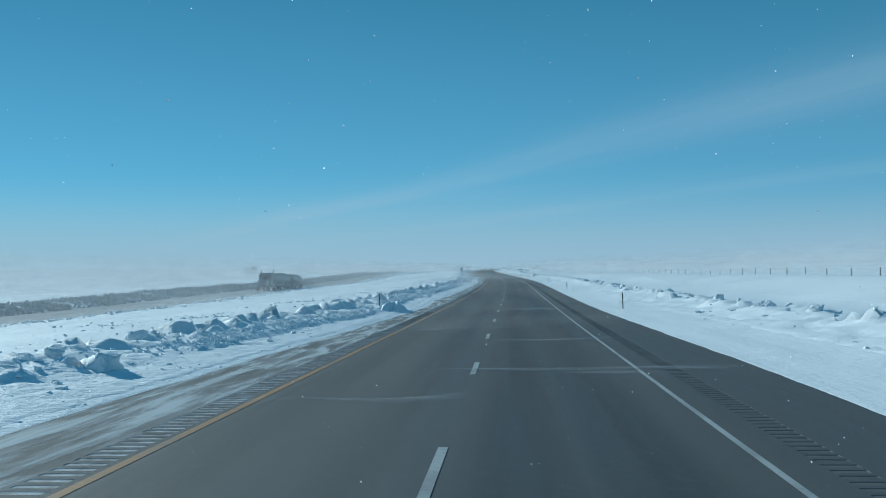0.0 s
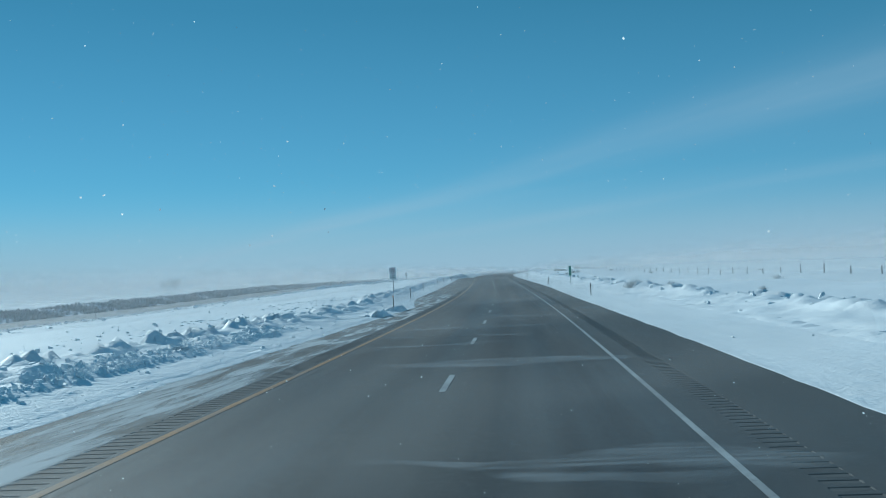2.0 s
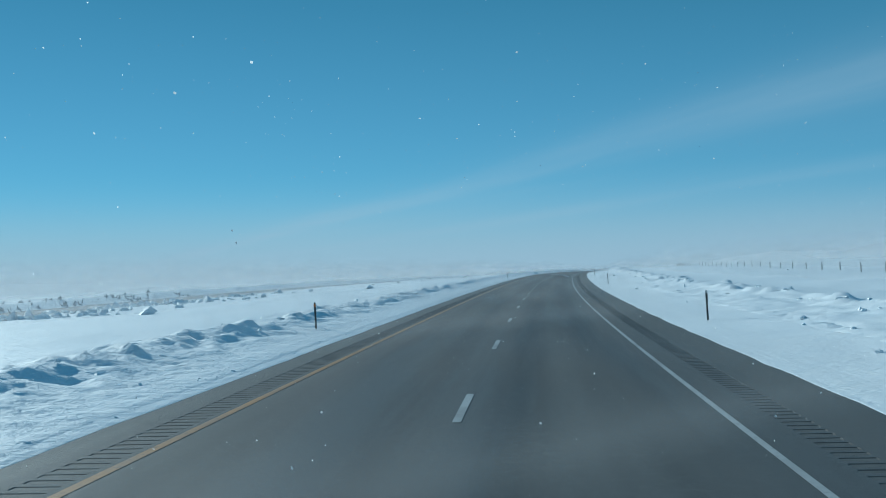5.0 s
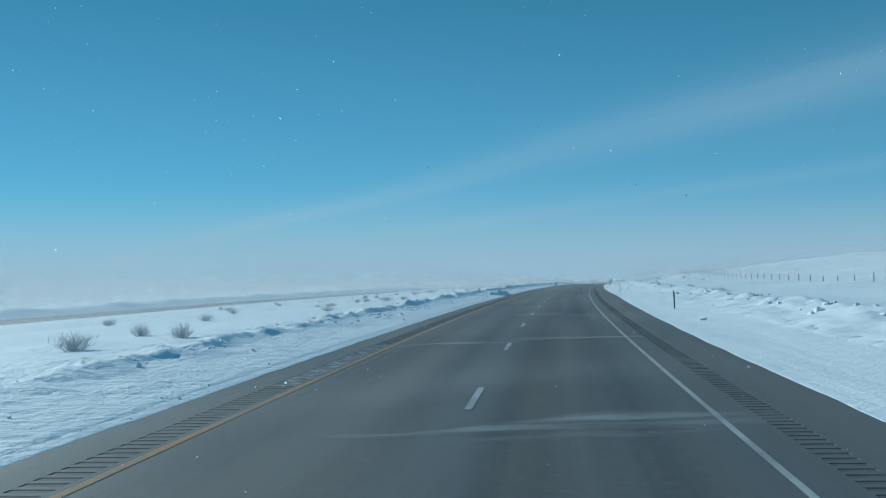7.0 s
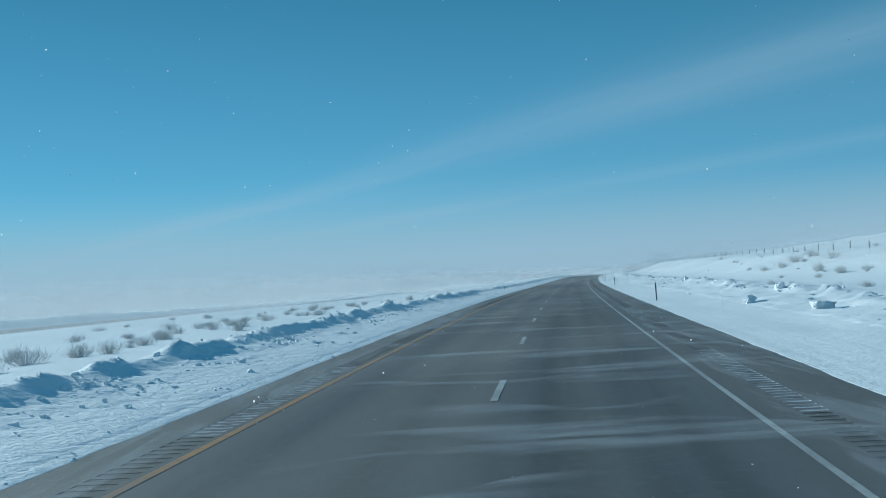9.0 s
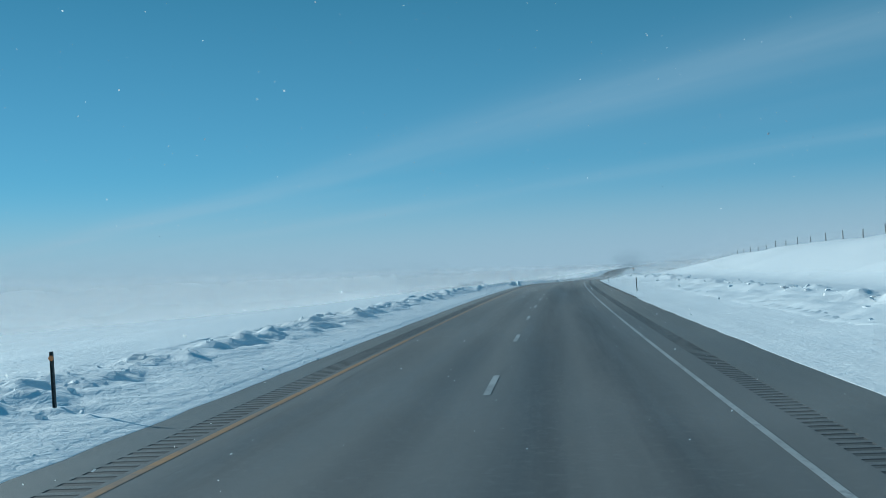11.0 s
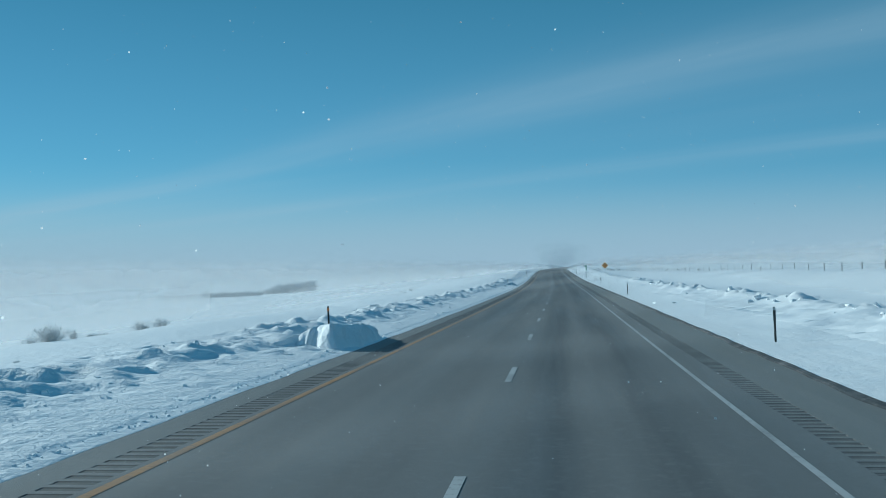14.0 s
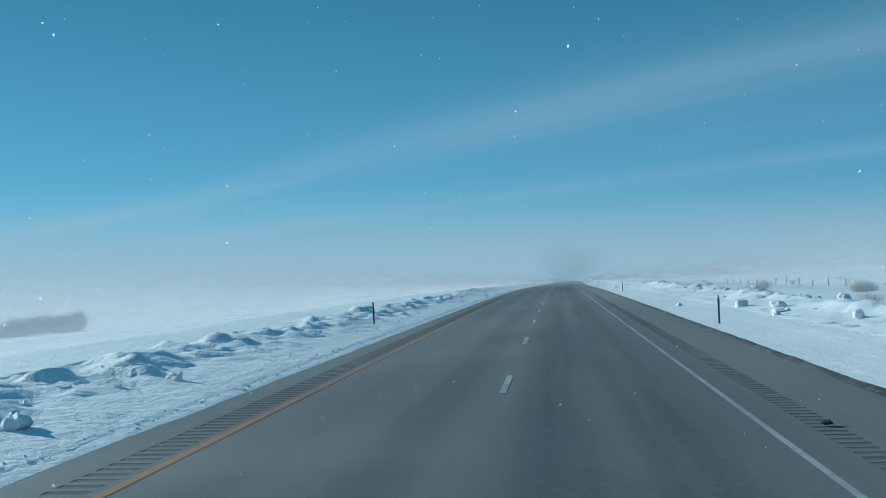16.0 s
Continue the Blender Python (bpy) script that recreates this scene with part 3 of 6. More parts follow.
def snow_bank(a, b, d, step, lumps, ground_at, x_at, way):
    """Clods frozen into the drift: steep towards the road, wind-packed tails behind."""
    s = np.arange(a, b + 0.01, step)
    S, D = np.broadcast_to(s[:, None], (len(s), len(d))), np.broadcast_to(d[None], (len(s), len(d)))
    H = np.zeros(S.shape)
    bend = 0.2 * fbm(S * 2.3, D * 2.3, 3, 101, 0.6)
    bend2 = 0.2 * fbm(S * 2.3, D * 2.3, 3, 103, 0.6)
    for at, mid, r, h, flat in lumps:
        i, j = np.searchsorted(s, (at - 1.3 * r - 0.3, at + 2.6 * r + 0.3))
        if j <= i:
            continue
        u = S[i:j] - at + bend[i:j] * (0.6 + r)
        v = D[i:j] - mid + bend2[i:j] * (0.6 + r)
        q = (u / np.where(u < 0, 0.9 * r, 1.35 * r)) ** 2 + (v / np.where(v < 0, 0.8 * r, 1.9 * r)) ** 2
        H[i:j] = np.maximum(H[i:j], h * np.clip(1 - q ** flat, 0, 1) ** 0.7)
    inner = np.clip((D - d[1]) / 0.7, 0, 1) * np.clip((d[-2] - D) / 0.9, 0, 1)
    crust = 0.04 * np.clip(fbm(S * 0.35, D * 0.6, 3, 107) + 0.3, 0, 1.2) * fbm(S * 2.7, D * 2.7, 3, 109, 0.6)
    if way < 0:
        there, across = rubble_band(S, D)
        # the thin scalloped crest in the bend, with fans of drift towards the road
        in_bend = np.clip((S - 640) / 60, 0, 1) * np.clip((1150 - S) / 50, 0, 1) * np.interp(S, (840, 900), (0.6, 1.0))
        fan = 0.12 * vnoise(S * 0.8 + D * 0.5, D * 0.1, 63)
        off = D - np.interp(S, (840, 900), (3.6, 3.9)) - 0.22 * vnoise(S * 0.2, S * 0, 61) - fan
        crest = (0.13 + 0.2 * np.clip(0.5 + 0.8 * vnoise(S * 0.7, S * 0, 65), 0, 1)) * np.exp(-np.abs(off) / np.where(off < 0, 0.5, 0.2))
        H = np.maximum(H, in_bend * crest)
        H = np.maximum(H, there * 0.1 * np.clip(across / 0.22, 0, 1) * np.clip((1.9 - across) / 0.9, 0, 1))
    BANK_TOP[way] = (a, step, d, inner * (H + crust))
    Z = ground_at(S, D) + inner * (H + crust) + np.where((D < d[1] - 0.01) | (D > d[-2] + 0.01), -0.012, 0.008) + 0.008 * inner
    wx, wy, wz = spot(S, x_at(S, D), Z)
    uvs = np.stack([way * D.ravel(), S.ravel()], 1)
    faces = grid_faces(*S.shape)
    ob = sheet("snow_bank", np.stack([wx.ravel(), wy.ravel(), wz.ravel()], 1), faces[:, ::-1] if way < 0 else faces, [SNOW], uvs=uvs)
    return tagged(ob, "ploughed white snow bank with frozen clods and drifted tails", "snow bank", kind="structure")


left_lumps, right_lumps = bank_lumps(LUMPS, 29, 1.2, 5.1), bank_lumps(RIGHT_LUMPS, 31, 4.4, 8.0)
snow_bank(0, 1984, np.concatenate([[0.3], np.linspace(0.38, 5.8, 27), [5.95]]), 0.22, left_lumps, ground_left, left_x, -1)
snow_bank(0, 1984, np.concatenate([[3.0], np.linspace(3.1, 9.5, 26), [9.75]]), 0.36, right_lumps, ground_right, lambda S, D: right_edge(S) + D, 1)


def ribbon(name, s, cols, h, material, drop=0.0):
    """A strip along the road: cols are its edges across, and it has a thickness where drop is given."""
    cols = list(cols)
    dz = [0.0] * len(cols)
    if drop:
        cols, dz = [cols[0], *cols, cols[-1]], [-drop, *dz, -drop]
    S = np.broadcast_to(np.asarray(s)[:, None], (len(s), len(cols)))
    X = np.broadcast_to(np.array(cols)[None, :], S.shape)
    wx, wy, wz = spot(S, X, np.broadcast_to(h + np.array(dz)[None, :], S.shape))
    uvs = np.stack([X.ravel(), S.ravel()], 1)
    return sheet(name, np.stack([wx.ravel(), wy.ravel(), wz.ravel()], 1), grid_faces(*S.shape), [material], uvs=uvs, smooth=not drop)


LONG = np.arange(-380, 3600, 4.0)
NEAR = np.arange(-60, 2400, 4.0)
RUMBLE_L, RUMBLE_R = (-4.28, -3.78), (4.22, 4.62)
road = tagged(new("road"), "worn grey asphalt carriageway with salt-pale shoulders", "road", kind="structure")


def under(ob, parent, label=""):
    ob.parent = parent
    return tagged(ob, label)


under(ribbon("left_shoulder", LONG, (-8.6, -6.0, RUMBLE_L[0]), 0.0, ROAD, 0.3), road, "salt-pale asphalt shoulder")
under(ribbon("lanes", LONG, (RUMBLE_L[1], -2, 0, 2, RUMBLE_R[0]), 0.0, ROAD), road)
under(ribbon("right_shoulder", LONG, (RUMBLE_R[1], 5.6, 7.2), 0.0, ROAD, 0.3), road, "salt-pale asphalt shoulder")
under(ribbon("yellow_edge_line", NEAR, (-3.67, -3.53), 0.005, YELLOW_LINE), road, "worn yellow edge line")
under(ribbon("white_edge_line", NEAR, (3.612, 3.705), 0.005, WHITE_LINE), road, "worn white edge line")


def rumble(name, edge, snowy, faint=1e9, gap=(1e9, 1e9)):
    """Milled grooves across a strip of the shoulder, one after another."""
    pitch, wide = 0.305, 0.17
    first, count = -12.0, 6400
    s0 = first + pitch * np.arange(count)
    s = np.stack([s0, s0 + 0.02, s0 + wide - 0.02, s0 + wide], 1).ravel()
    dz = np.tile(np.array([0, -0.008, -0.008, 0]), count)
    bare = (s > gap[0]) & (s < gap[1])
    dz = np.where(bare, 0.0, dz)
    x = np.array([edge[0], edge[0] + 0.015, edge[1] - 0.015, edge[1]])
    S = np.broadcast_to(s[:, None], (len(s), 4))
    Z = np.where((np.arange(4) % 3 == 0)[None, :], 0.0, dz[:, None])
    X = np.broadcast_to(x[None, :], S.shape)
    wx, wy, wz = spot(S, X, Z)
    row = np.arange(len(s) - 1)
    floor = (row % 4 != 3) & ~bare[:-1]
    fill = np.zeros(len(row), dtype=int)
    for a, b in snowy:
        fill |= ((s[:-1] > a) & (s[:-1] < b) & (vnoise(s[:-1] * 0.08, s[:-1] * 0, 41) > -0.45)).astype(int)
    fill = np.where((s[:-1] > faint) & (fill == 0), 2, fill)
    index = np.repeat(np.where(floor, 1 + fill, 0), 3)
    uvs = np.stack([X.ravel(), S.ravel()], 1)
    ob = sheet(name, np.stack([wx.ravel(), wy.ravel(), wz.ravel()], 1), grid_faces(*S.shape), [ROAD, GROOVE_DARK, GROOVE_SNOW, GROOVE_FAINT], index, uvs, smooth=False)
    under(ob, road, "milled rumble grooves in asphalt")
    tagged(ob, kind="stuff")
    end = s[-1]
    under(ribbon("strip_end", np.arange(end, 3600, 20.0), edge, 0.0, ROAD), road)
    under(ribbon("strip_start", np.arange(-372, first + 0.1, 20.0), edge, 0.0, ROAD), road)


rumble("rumble_strip", RUMBLE_L, ((-20, 230), (730, 830), (960, 1090)), gap=(372, 486))
rumble("rumble_strip", RUMBLE_R, ((960, 1080),), 1290)


def dashes():
    me = None
    for k in range(-2, 180):
        far = PHASE + 12.192 * k
        if me is None:
            bm = bmesh.new()
            bmesh.ops.create_grid(bm, x_segments=1, y_segments=2, size=0.5)
            bmesh.ops.scale(bm, vec=(0.125, 3.048, 1), verts=bm.verts)
            ob = part("lane_dash", bm, WHITE_LINE, road, "worn white lane dash")
            me = ob.data
        else:
            ob = new("lane_dash", me)
            ob.parent = road
            tagged(ob, "worn white lane dash")
        mid = far - 1.524
        x, y, z = spot(mid, 0.0, 0.006)
        g = math.degrees(np.interp(mid, ALONG, GRADE))
        ob.matrix_basis = pose(x, y, z, g, 0, -math.degrees(heading(mid)))


dashes()

# carriageway of the other direction, beyond the median
OPP_LONG = np.arange(-380, 1300, 4.0)
tagged(ribbon("opposite_road", OPP_LONG, (OPP_FAR, -52.5, OPP_NEAR), opp_z(OPP_LONG)[:, None], HAZY_SNOWY_ROAD, 0.3), "grey asphalt carriageway beyond the snowy median", "road", kind="structure")


# ---- more materials ----
def plain(name, base, rough=0.6, metal=0.0, mottled=0.25, scale=14.0, dirt=(0.25, 0.25, 0.24)):
    m = shader(name, base, rough, metal)
    v = coords(m)
    a, b = noise_at(m, v, scale, 4, 0.6), noise_at(m, v, scale * 0.15, 3)
    tone = blend(m, ranged(m, a, 0.45, 0.75, 0, mottled), base, dirt)
    tone = blend(m, ranged(m, b, 0.45, 0.75, 0, mottled), tone, dirt)
    return paint(m, tone, ranged(m, a, 0.3, 0.7, rough * 0.8, min(1, rough * 1.2)), [(a, 0.15, 0.01)])


POST_DARK = plain("dark_weathered_post", (0.045, 0.05, 0.05), 0.6, 0.0, 0.3)
STEEL = plain("galvanised_steel", (0.32, 0.33, 0.34), 0.5, 0.7, 0.3)
REFLECTOR = plain("pale_reflector_sheet", (0.55, 0.57, 0.58), 0.35, 0.0, 0.15)
AMBER = plain("amber_reflector", (0.75, 0.26, 0.07), 0.35, 0.0, 0.15)
SIGN_GREEN = plain("green_sign_sheet", (0.02, 0.20, 0.12), 0.4, 0.0, 0.2)
SIGN_WHITE = plain("white_sign_sheet", (0.88, 0.89, 0.89), 0.4, 0.0, 0.15)
SIGN_YELLOW = plain("amber_warning_sheet", (0.72, 0.31, 0.06), 0.4, 0.0, 0.15)
SIGN_BLACK = plain("black_sign_ink", (0.02, 0.02, 0.022), 0.5, 0.0, 0.1)
SIGN_RED = plain("dark_red_sign_ink", (0.20, 0.03, 0.05), 0.5, 0.0, 0.1)
# wood lightened to carry the haze over fence and poles
WOOD_POST = plain("hazed_grey_wood", (0.24, 0.235, 0.23), 0.85, 0.0, 0.4)
TWIG = plain("frosted_grey_twigs", (0.52, 0.51, 0.5), 0.9, 0.0, 0.7, 20, (0.8, 0.81, 0.82))
# twigs paled and blued, the haze before the windbreak put into their colour
TWIG_HAZED = plain("hazed_grey_twigs", (0.37, 0.41, 0.45), 0.9, 0.0, 0.4, 3, (0.5, 0.51, 0.52))
# scrub grey raised so that its colour shows the haze over the median
SCRUB = plain("hazed_grey_scrub", (0.3, 0.305, 0.31), 0.9, 0.0, 0.6, 0.4, (0.4, 0.41, 0.42))
# bark paled for the same distance haze
BARK = plain("hazed_grey_bark", (0.22, 0.215, 0.21), 0.9, 0.0, 0.4)
TANK = plain("dull_grey_tank_metal", (0.20, 0.22, 0.23), 0.55, 0.2, 0.4, 2.0)
CAB_PAINT = plain("dark_blue_cab_paint", (0.09, 0.12, 0.15), 0.4, 0.0, 0.3, 4.0)
GLASS = shader("dark_cab_glass", (0.02, 0.025, 0.03), 0.08, 0.0, 0.5)
TYRE = plain("snow_dusted_tyre_rubber", (0.03, 0.03, 0.032), 0.85, 0.0, 0.4)
TAR = plain("black_crack_tar", (0.025, 0.025, 0.026), 0.7, 0.0, 0.2)
# shadow line and debris at the snow's edge, put into one dark colour
EDGE_DARK = plain("edge_shadow_and_grit", (0.028, 0.033, 0.037), 0.9, 0.0, 0.35, 6.0, (0.25, 0.25, 0.26))


def veil_material(name, top, lo, hi, scale, seed_shift, fall=0.5, base=(0.82, 0.86, 0.89)):
    """Thin loose snow: white grains whose cover comes and goes."""
    m = shader(name, base, 0.8, 0, 0.1)
    uv = node(m, "ShaderNodeUVMap")
    sp = node(m, "ShaderNodeSeparateXYZ")
    m.node_tree.links.new(uv.outputs[0], sp.inputs[0])
    mp = node(m, "ShaderNodeMapping")
    mp.inputs["Scale"].default_value = scale
    mp.inputs["Location"].default_value = (seed_shift, seed_shift, seed_shift)
    t = node(m, "ShaderNodeTexCoord")
    m.node_tree.links.new(t.outputs["Object"], mp.inputs[0])
    n = noise_at(m, mp.outputs[0], 1.0, 5, 0.6, 0.4)
    edge = None
    for i in range(2):
        w = calc(m, "MULTIPLY", calc(m, "MULTIPLY", sp.outputs[i], calc(m, "SUBTRACT", 1.0, sp.outputs[i])), 4.0)
        w = ranged(m, w, 0.0, fall)
        edge = w if edge is None else calc(m, "MULTIPLY", edge, w)
    a = calc(m, "MULTIPLY", calc(m, "MULTIPLY", ranged(m, n, lo, hi), edge), top)
    return paint(m, None, None, (), a)


GRIT_DUSTING = veil_material("grey_snow_dusting", 0.2, 0.42, 0.72, (1.9, 0.22, 1.0), 5.0, 0.25)
STAIN = veil_material("dark_meltwater_stain", 0.4, 0.42, 0.62, (0.9, 0.16, 1.0), 2.0, 0.5, (0.03, 0.032, 0.034))
STREAMER = veil_material("blowing_snow_streamers", 0.2, 0.32, 0.75, (0.35, 2.2, 1.0), 3.0, 0.9)
DUSTING = veil_material("snow_dusting", 0.55, 0.38, 0.64, (1.9, 0.22, 1.0), 9.0, 0.25)


# ---- shape helpers ----
def block(bm, size, at=(0, 0, 0), turn=None, bevel=0.0):
    made = bmesh.ops.create_cube(bm, size=1.0)["verts"]
    bmesh.ops.scale(bm, vec=size, verts=made)
    if bevel:
        edges = list({e for v in made for e in v.link_edges})
        out = bmesh.ops.bevel(bm, geom=edges, offset=bevel, segments=2, affect="EDGES", profile=0.6)
        made = list({v for f in out["faces"] for v in f.verts} | {v for v in made if v.is_valid})
    if turn is not None:
        bmesh.ops.rotate(bm, verts=made, matrix=turn)
    bmesh.ops.translate(bm, vec=at, verts=made)
    return made


def rod(bm, a, b, r0, r1, sides=8):
    a, b = Vector(a), Vector(b)
    d = b - a
    made = bmesh.ops.create_cone(bm, segments=sides, radius1=r0, radius2=r1, depth=d.length, cap_ends=True)["verts"]
    m = Matrix.Translation((a + b) / 2) @ d.to_track_quat("Z", "Y").to_matrix().to_4x4()
    bmesh.ops.transform(bm, matrix=m, verts=made)
    return made


rng = random.Random(7)


# ---- delineator posts ----
def delineator(median=False):
    root = tagged(new("delineator_post"), "dark slender delineator post with a round amber reflector" if median else "dark slender roadside delineator post with a pale reflector", "roadside post", "delineator posts along the median" if median else "delineator posts along the road")
    bm = bmesh.new()
    # a shallow U channel
    for x, y, w, d in ((0, 0.012, 0.056, 0.01), (-0.025, -0.006, 0.008, 0.034), (0.025, -0.006, 0.008, 0.034)):
        block(bm, (w, d, 1.32), (x, y, 0.32), bevel=0.002)
    part("stake", bm, POST_DARK, root)
    bm = bmesh.new()
    if median:
        rod(bm, (0, -0.018, 0.87), (0, -0.032, 0.87), 0.048, 0.044, 16)
        part("reflector", bm, AMBER, root, "round amber reflector")
    else:
        block(bm, (0.07, 0.01, 0.36), (0, -0.026, 0.78), bevel=0.004)
        part("face_plate", bm, POST_DARK, root, "dark face plate")
        bm = bmesh.new()
        block(bm, (0.064, 0.008, 0.075), (0, -0.035, 0.925), bevel=0.003)
        part("reflector", bm, REFLECTOR, root, "pale reflector plate")
    return root


RIGHT_POSTS = [(60.3, 7.4), (119.9, 7.33), (180.5, 7.69), (240.2, 7.46), (301.2, 7.53), (362.0, 7.54), (421.9, 7.03), (482.5, 6.9), (543.0, 6.9), (604.0, 6.9), (664.5, 6.9), (725.0, 6.9), (784.7, 6.86), (852.5, 7.48), (909.0, 7.02), (969.1, 6.95), (1029.4, 6.57), (1086.2, 6.34), (1149.0, 6.6), (1210.0, 6.8), (1271.0, 6.9), (1335.0, 6.9),
               (1397.7, 6.94), (1459.3, 7.09), (1518.0, 6.8), (1580.4, 7.01), (1640.6, 6.97), (1701.4, 6.88), (1764.4, 7.36), (1825.9, 7.4), (1883.0, 6.91), (1944.3, 7.32), (2008.0, 7.1)]
LEFT_POSTS = [(61.1, -7.25), (181.5, -6.4), (288.0, -6.4), (317.6, -8.02), (351.0, -9.2), (376.8, -8.64), (410.7, -9.2), (437.2, -8.67), (457.2, -9.66), (485.5, -7.19), (604.0, -6.7), (725.0, -6.6), (789.6, -6.1), (912.6, -6.5), (1035.0, -6.85), (1156.0, -7.0), (1277.0, -7.2), (1401.5, -6.5),
              (1523.9, -6.9), (1645.5, -6.9), (1766.0, -6.85), (1887.0, -6.7), (336.0, -46.2), (421.0, -46.2), (472.0, -46.2)]
for posts, median in ((RIGHT_POSTS, False), (LEFT_POSTS, True)):
    first_post = delineator(median)
    for i, (s, X) in enumerate(posts):
        h = ground_z(s, X) - 0.02
        m = stand(s, X, h, rng.uniform(-8, 8), rng.uniform(-1.8, -0.4), rng.uniform(0.98, 1.06))
        if i == 0:
            first_post.matrix_basis = m
        else:
            copy_thing(first_post, m)


# ---- signs ----
def sign_post(root, height, wide=0.09):
    bm = bmesh.new()
    block(bm, (wide, 0.05, height + 0.6), (0, 0.03, height / 2 - 0.3), bevel=0.008)
    part("post", bm, STEEL, root, "galvanised steel post")


def bars(root, rows, y, ink, name="text_bar"):
    for x, z, w, h in rows:
        bm = bmesh.new()
        block(bm, (w, 0.004, h), (x, y, z), bevel=0.001)
        part(name, bm, ink, root)


def diamond_sign():
    root = tagged(new("warning_sign"), "amber diamond warning sign on a steel post in snow", "road sign")
    sign_post(root, 2.3)
    bm = bmesh.new()
    block(bm, (1.07, 0.02, 1.07), (0, 0, 0), bevel=0.03)
    bmesh.ops.rotate(bm, verts=bm.verts, matrix=Matrix.Rotation(radians(45), 3, "Y"))
    bmesh.ops.translate(bm, verts=bm.verts, vec=(0, -0.012, 2.05))
    plate = part("plate", bm, SIGN_YELLOW, root, "amber diamond plate")
    bars(plate, [(0, 2.15, 0.78, 0.13), (0, 1.95, 0.62, 0.13)], -0.026, SIGN_BLACK)
    return root


def mile_marker():
    root = tagged(new("mile_marker"), "narrow green mile marker plate on a steel post", "road sign", "green mile markers")
    sign_post(root, 2.35, 0.07)
    bm = bmesh.new()
    block(bm, (0.32, 0.015, 1.25), (0, -0.005, 1.75), bevel=0.006)
    plate = part("plate", bm, SIGN_GREEN, root, "green plate")
    bars(plate, [(0, 2.2, 0.2, 0.09), (0, 1.85, 0.12, 0.2), (0, 1.52, 0.12, 0.2)], -0.016, SIGN_WHITE)
    return root


def no_turn_sign():
    root = tagged(new("no_turn_sign"), "white rectangular sign with a crossed-out turn arrow above a text plate", "road sign", "signs at the median crossing")
    sign_post(root, 2.85)
    bm = bmesh.new()
    block(bm, (0.72, 0.018, 0.76), (0, 0, 2.55), bevel=0.02)
    top = part("upper_plate", bm, SIGN_WHITE, root, "white square plate")
    bm = bmesh.new()
    block(bm, (0.72, 0.018, 0.56), (0, 0, 1.87), bevel=0.02)
    low = part("lower_plate", bm, SIGN_WHITE, root, "white text plate")
    bars(low, [(0, 1.98, 0.5, 0.09), (0, 1.78, 0.56, 0.09)], -0.012, SIGN_BLACK)
    # ring, arrow and slash
    bm = bmesh.new()
    ring = []
    for r in (0.31, 0.26):
        ring.append([bm.verts.new((r * math.cos(a), 0, r * math.sin(a))) for a in np.linspace(0, 2 * math.pi, 33)[:-1]])
    for k in range(32):
        bm.faces.new((ring[0][k], ring[0][(k + 1) % 32], ring[1][(k + 1) % 32], ring[1][k]))
    made = block(bm, (0.05, 0.002, 0.54), (0, 0, 0))
    bmesh.ops.rotate(bm, verts=made, matrix=Matrix.Rotation(radians(-45), 3, "Y"))
    bmesh.ops.translate(bm, verts=bm.verts, vec=(0, -0.016, 2.55))
    part("ban_ring", bm, SIGN_RED, top, "dark ring with a slash")
    bm = bmesh.new()
    inner, outer = [], []
    for a in np.linspace(0, math.pi, 13):
        inner.append((0.06 * math.cos(a), 0.06 * math.sin(a) + 0.04))
        outer.append((0.13 * math.cos(a), 0.13 * math.sin(a) + 0.04))
    inner = [(0.06, -0.17)] + inner + [(-0.06, -0.06)]
    outer = [(0.13, -0.17)] + outer + [(-0.13, -0.06)]
    vi = [bm.verts.new((x, 0, z)) for x, z in inner]
    vo = [bm.verts.new((x, 0, z)) for x, z in outer]
    for k in range(len(vi) - 1):
        bm.faces.new((vi[k], vi[k + 1], vo[k + 1], vo[k]))
    bm.faces.new([bm.verts.new((x, 0, z)) for x, z in ((-0.19, -0.06), (0.0, -0.06), (-0.095, -0.17))])
    bmesh.ops.translate(bm, verts=bm.verts, vec=(0, -0.013, 2.55))
    part("turn_arrow", bm, SIGN_BLACK, top, "black turn arrow")
    return root


def placed(ob, s, X, turn=0.0, lean=0.0, sink=0.03, size=1.0):
    ob.matrix_basis = stand(s, X, ground_z(s, X) - sink, turn, lean, size)
    return ob


placed(diamond_sign(), 1849.0, 12.7, -4, -1.0)
mm = placed(mile_marker(), 352.0, 9.8, 3, -1.5)
copy_thing(mm, stand(1868.0, 9.0, ground_z(1868, 9.0) - 0.03, -6, -1))
nt = placed(no_turn_sign(), 333.0, -11.2, 2, -1.5)
copy_thing(nt, stand(592.0, -35.0, ground_z(592, -35) - 0.03, 12, -1.0))


# ---- fence on the right, power pole ----
def fence_post():
    bm = bmesh.new()
    rod(bm, (0, 0, -0.5), (0.01, 0, 1.0), 0.07, 0.06, 8)
    for v in bm.verts:
        v.co.x += rng.uniform(-0.012, 0.012)
        v.co.z += rng.uniform(-0.03, 0.03) if v.co.z > 0.5 else 0
    return tagged(part("fence_post", bm, WOOD_POST), "grey weathered wooden fence post half buried in snow", "fence post", "fence posts along the field")


def fence_x(s):
    return 30.0 + 0.7 * math.sin(s / 140)


first = None
tops = []
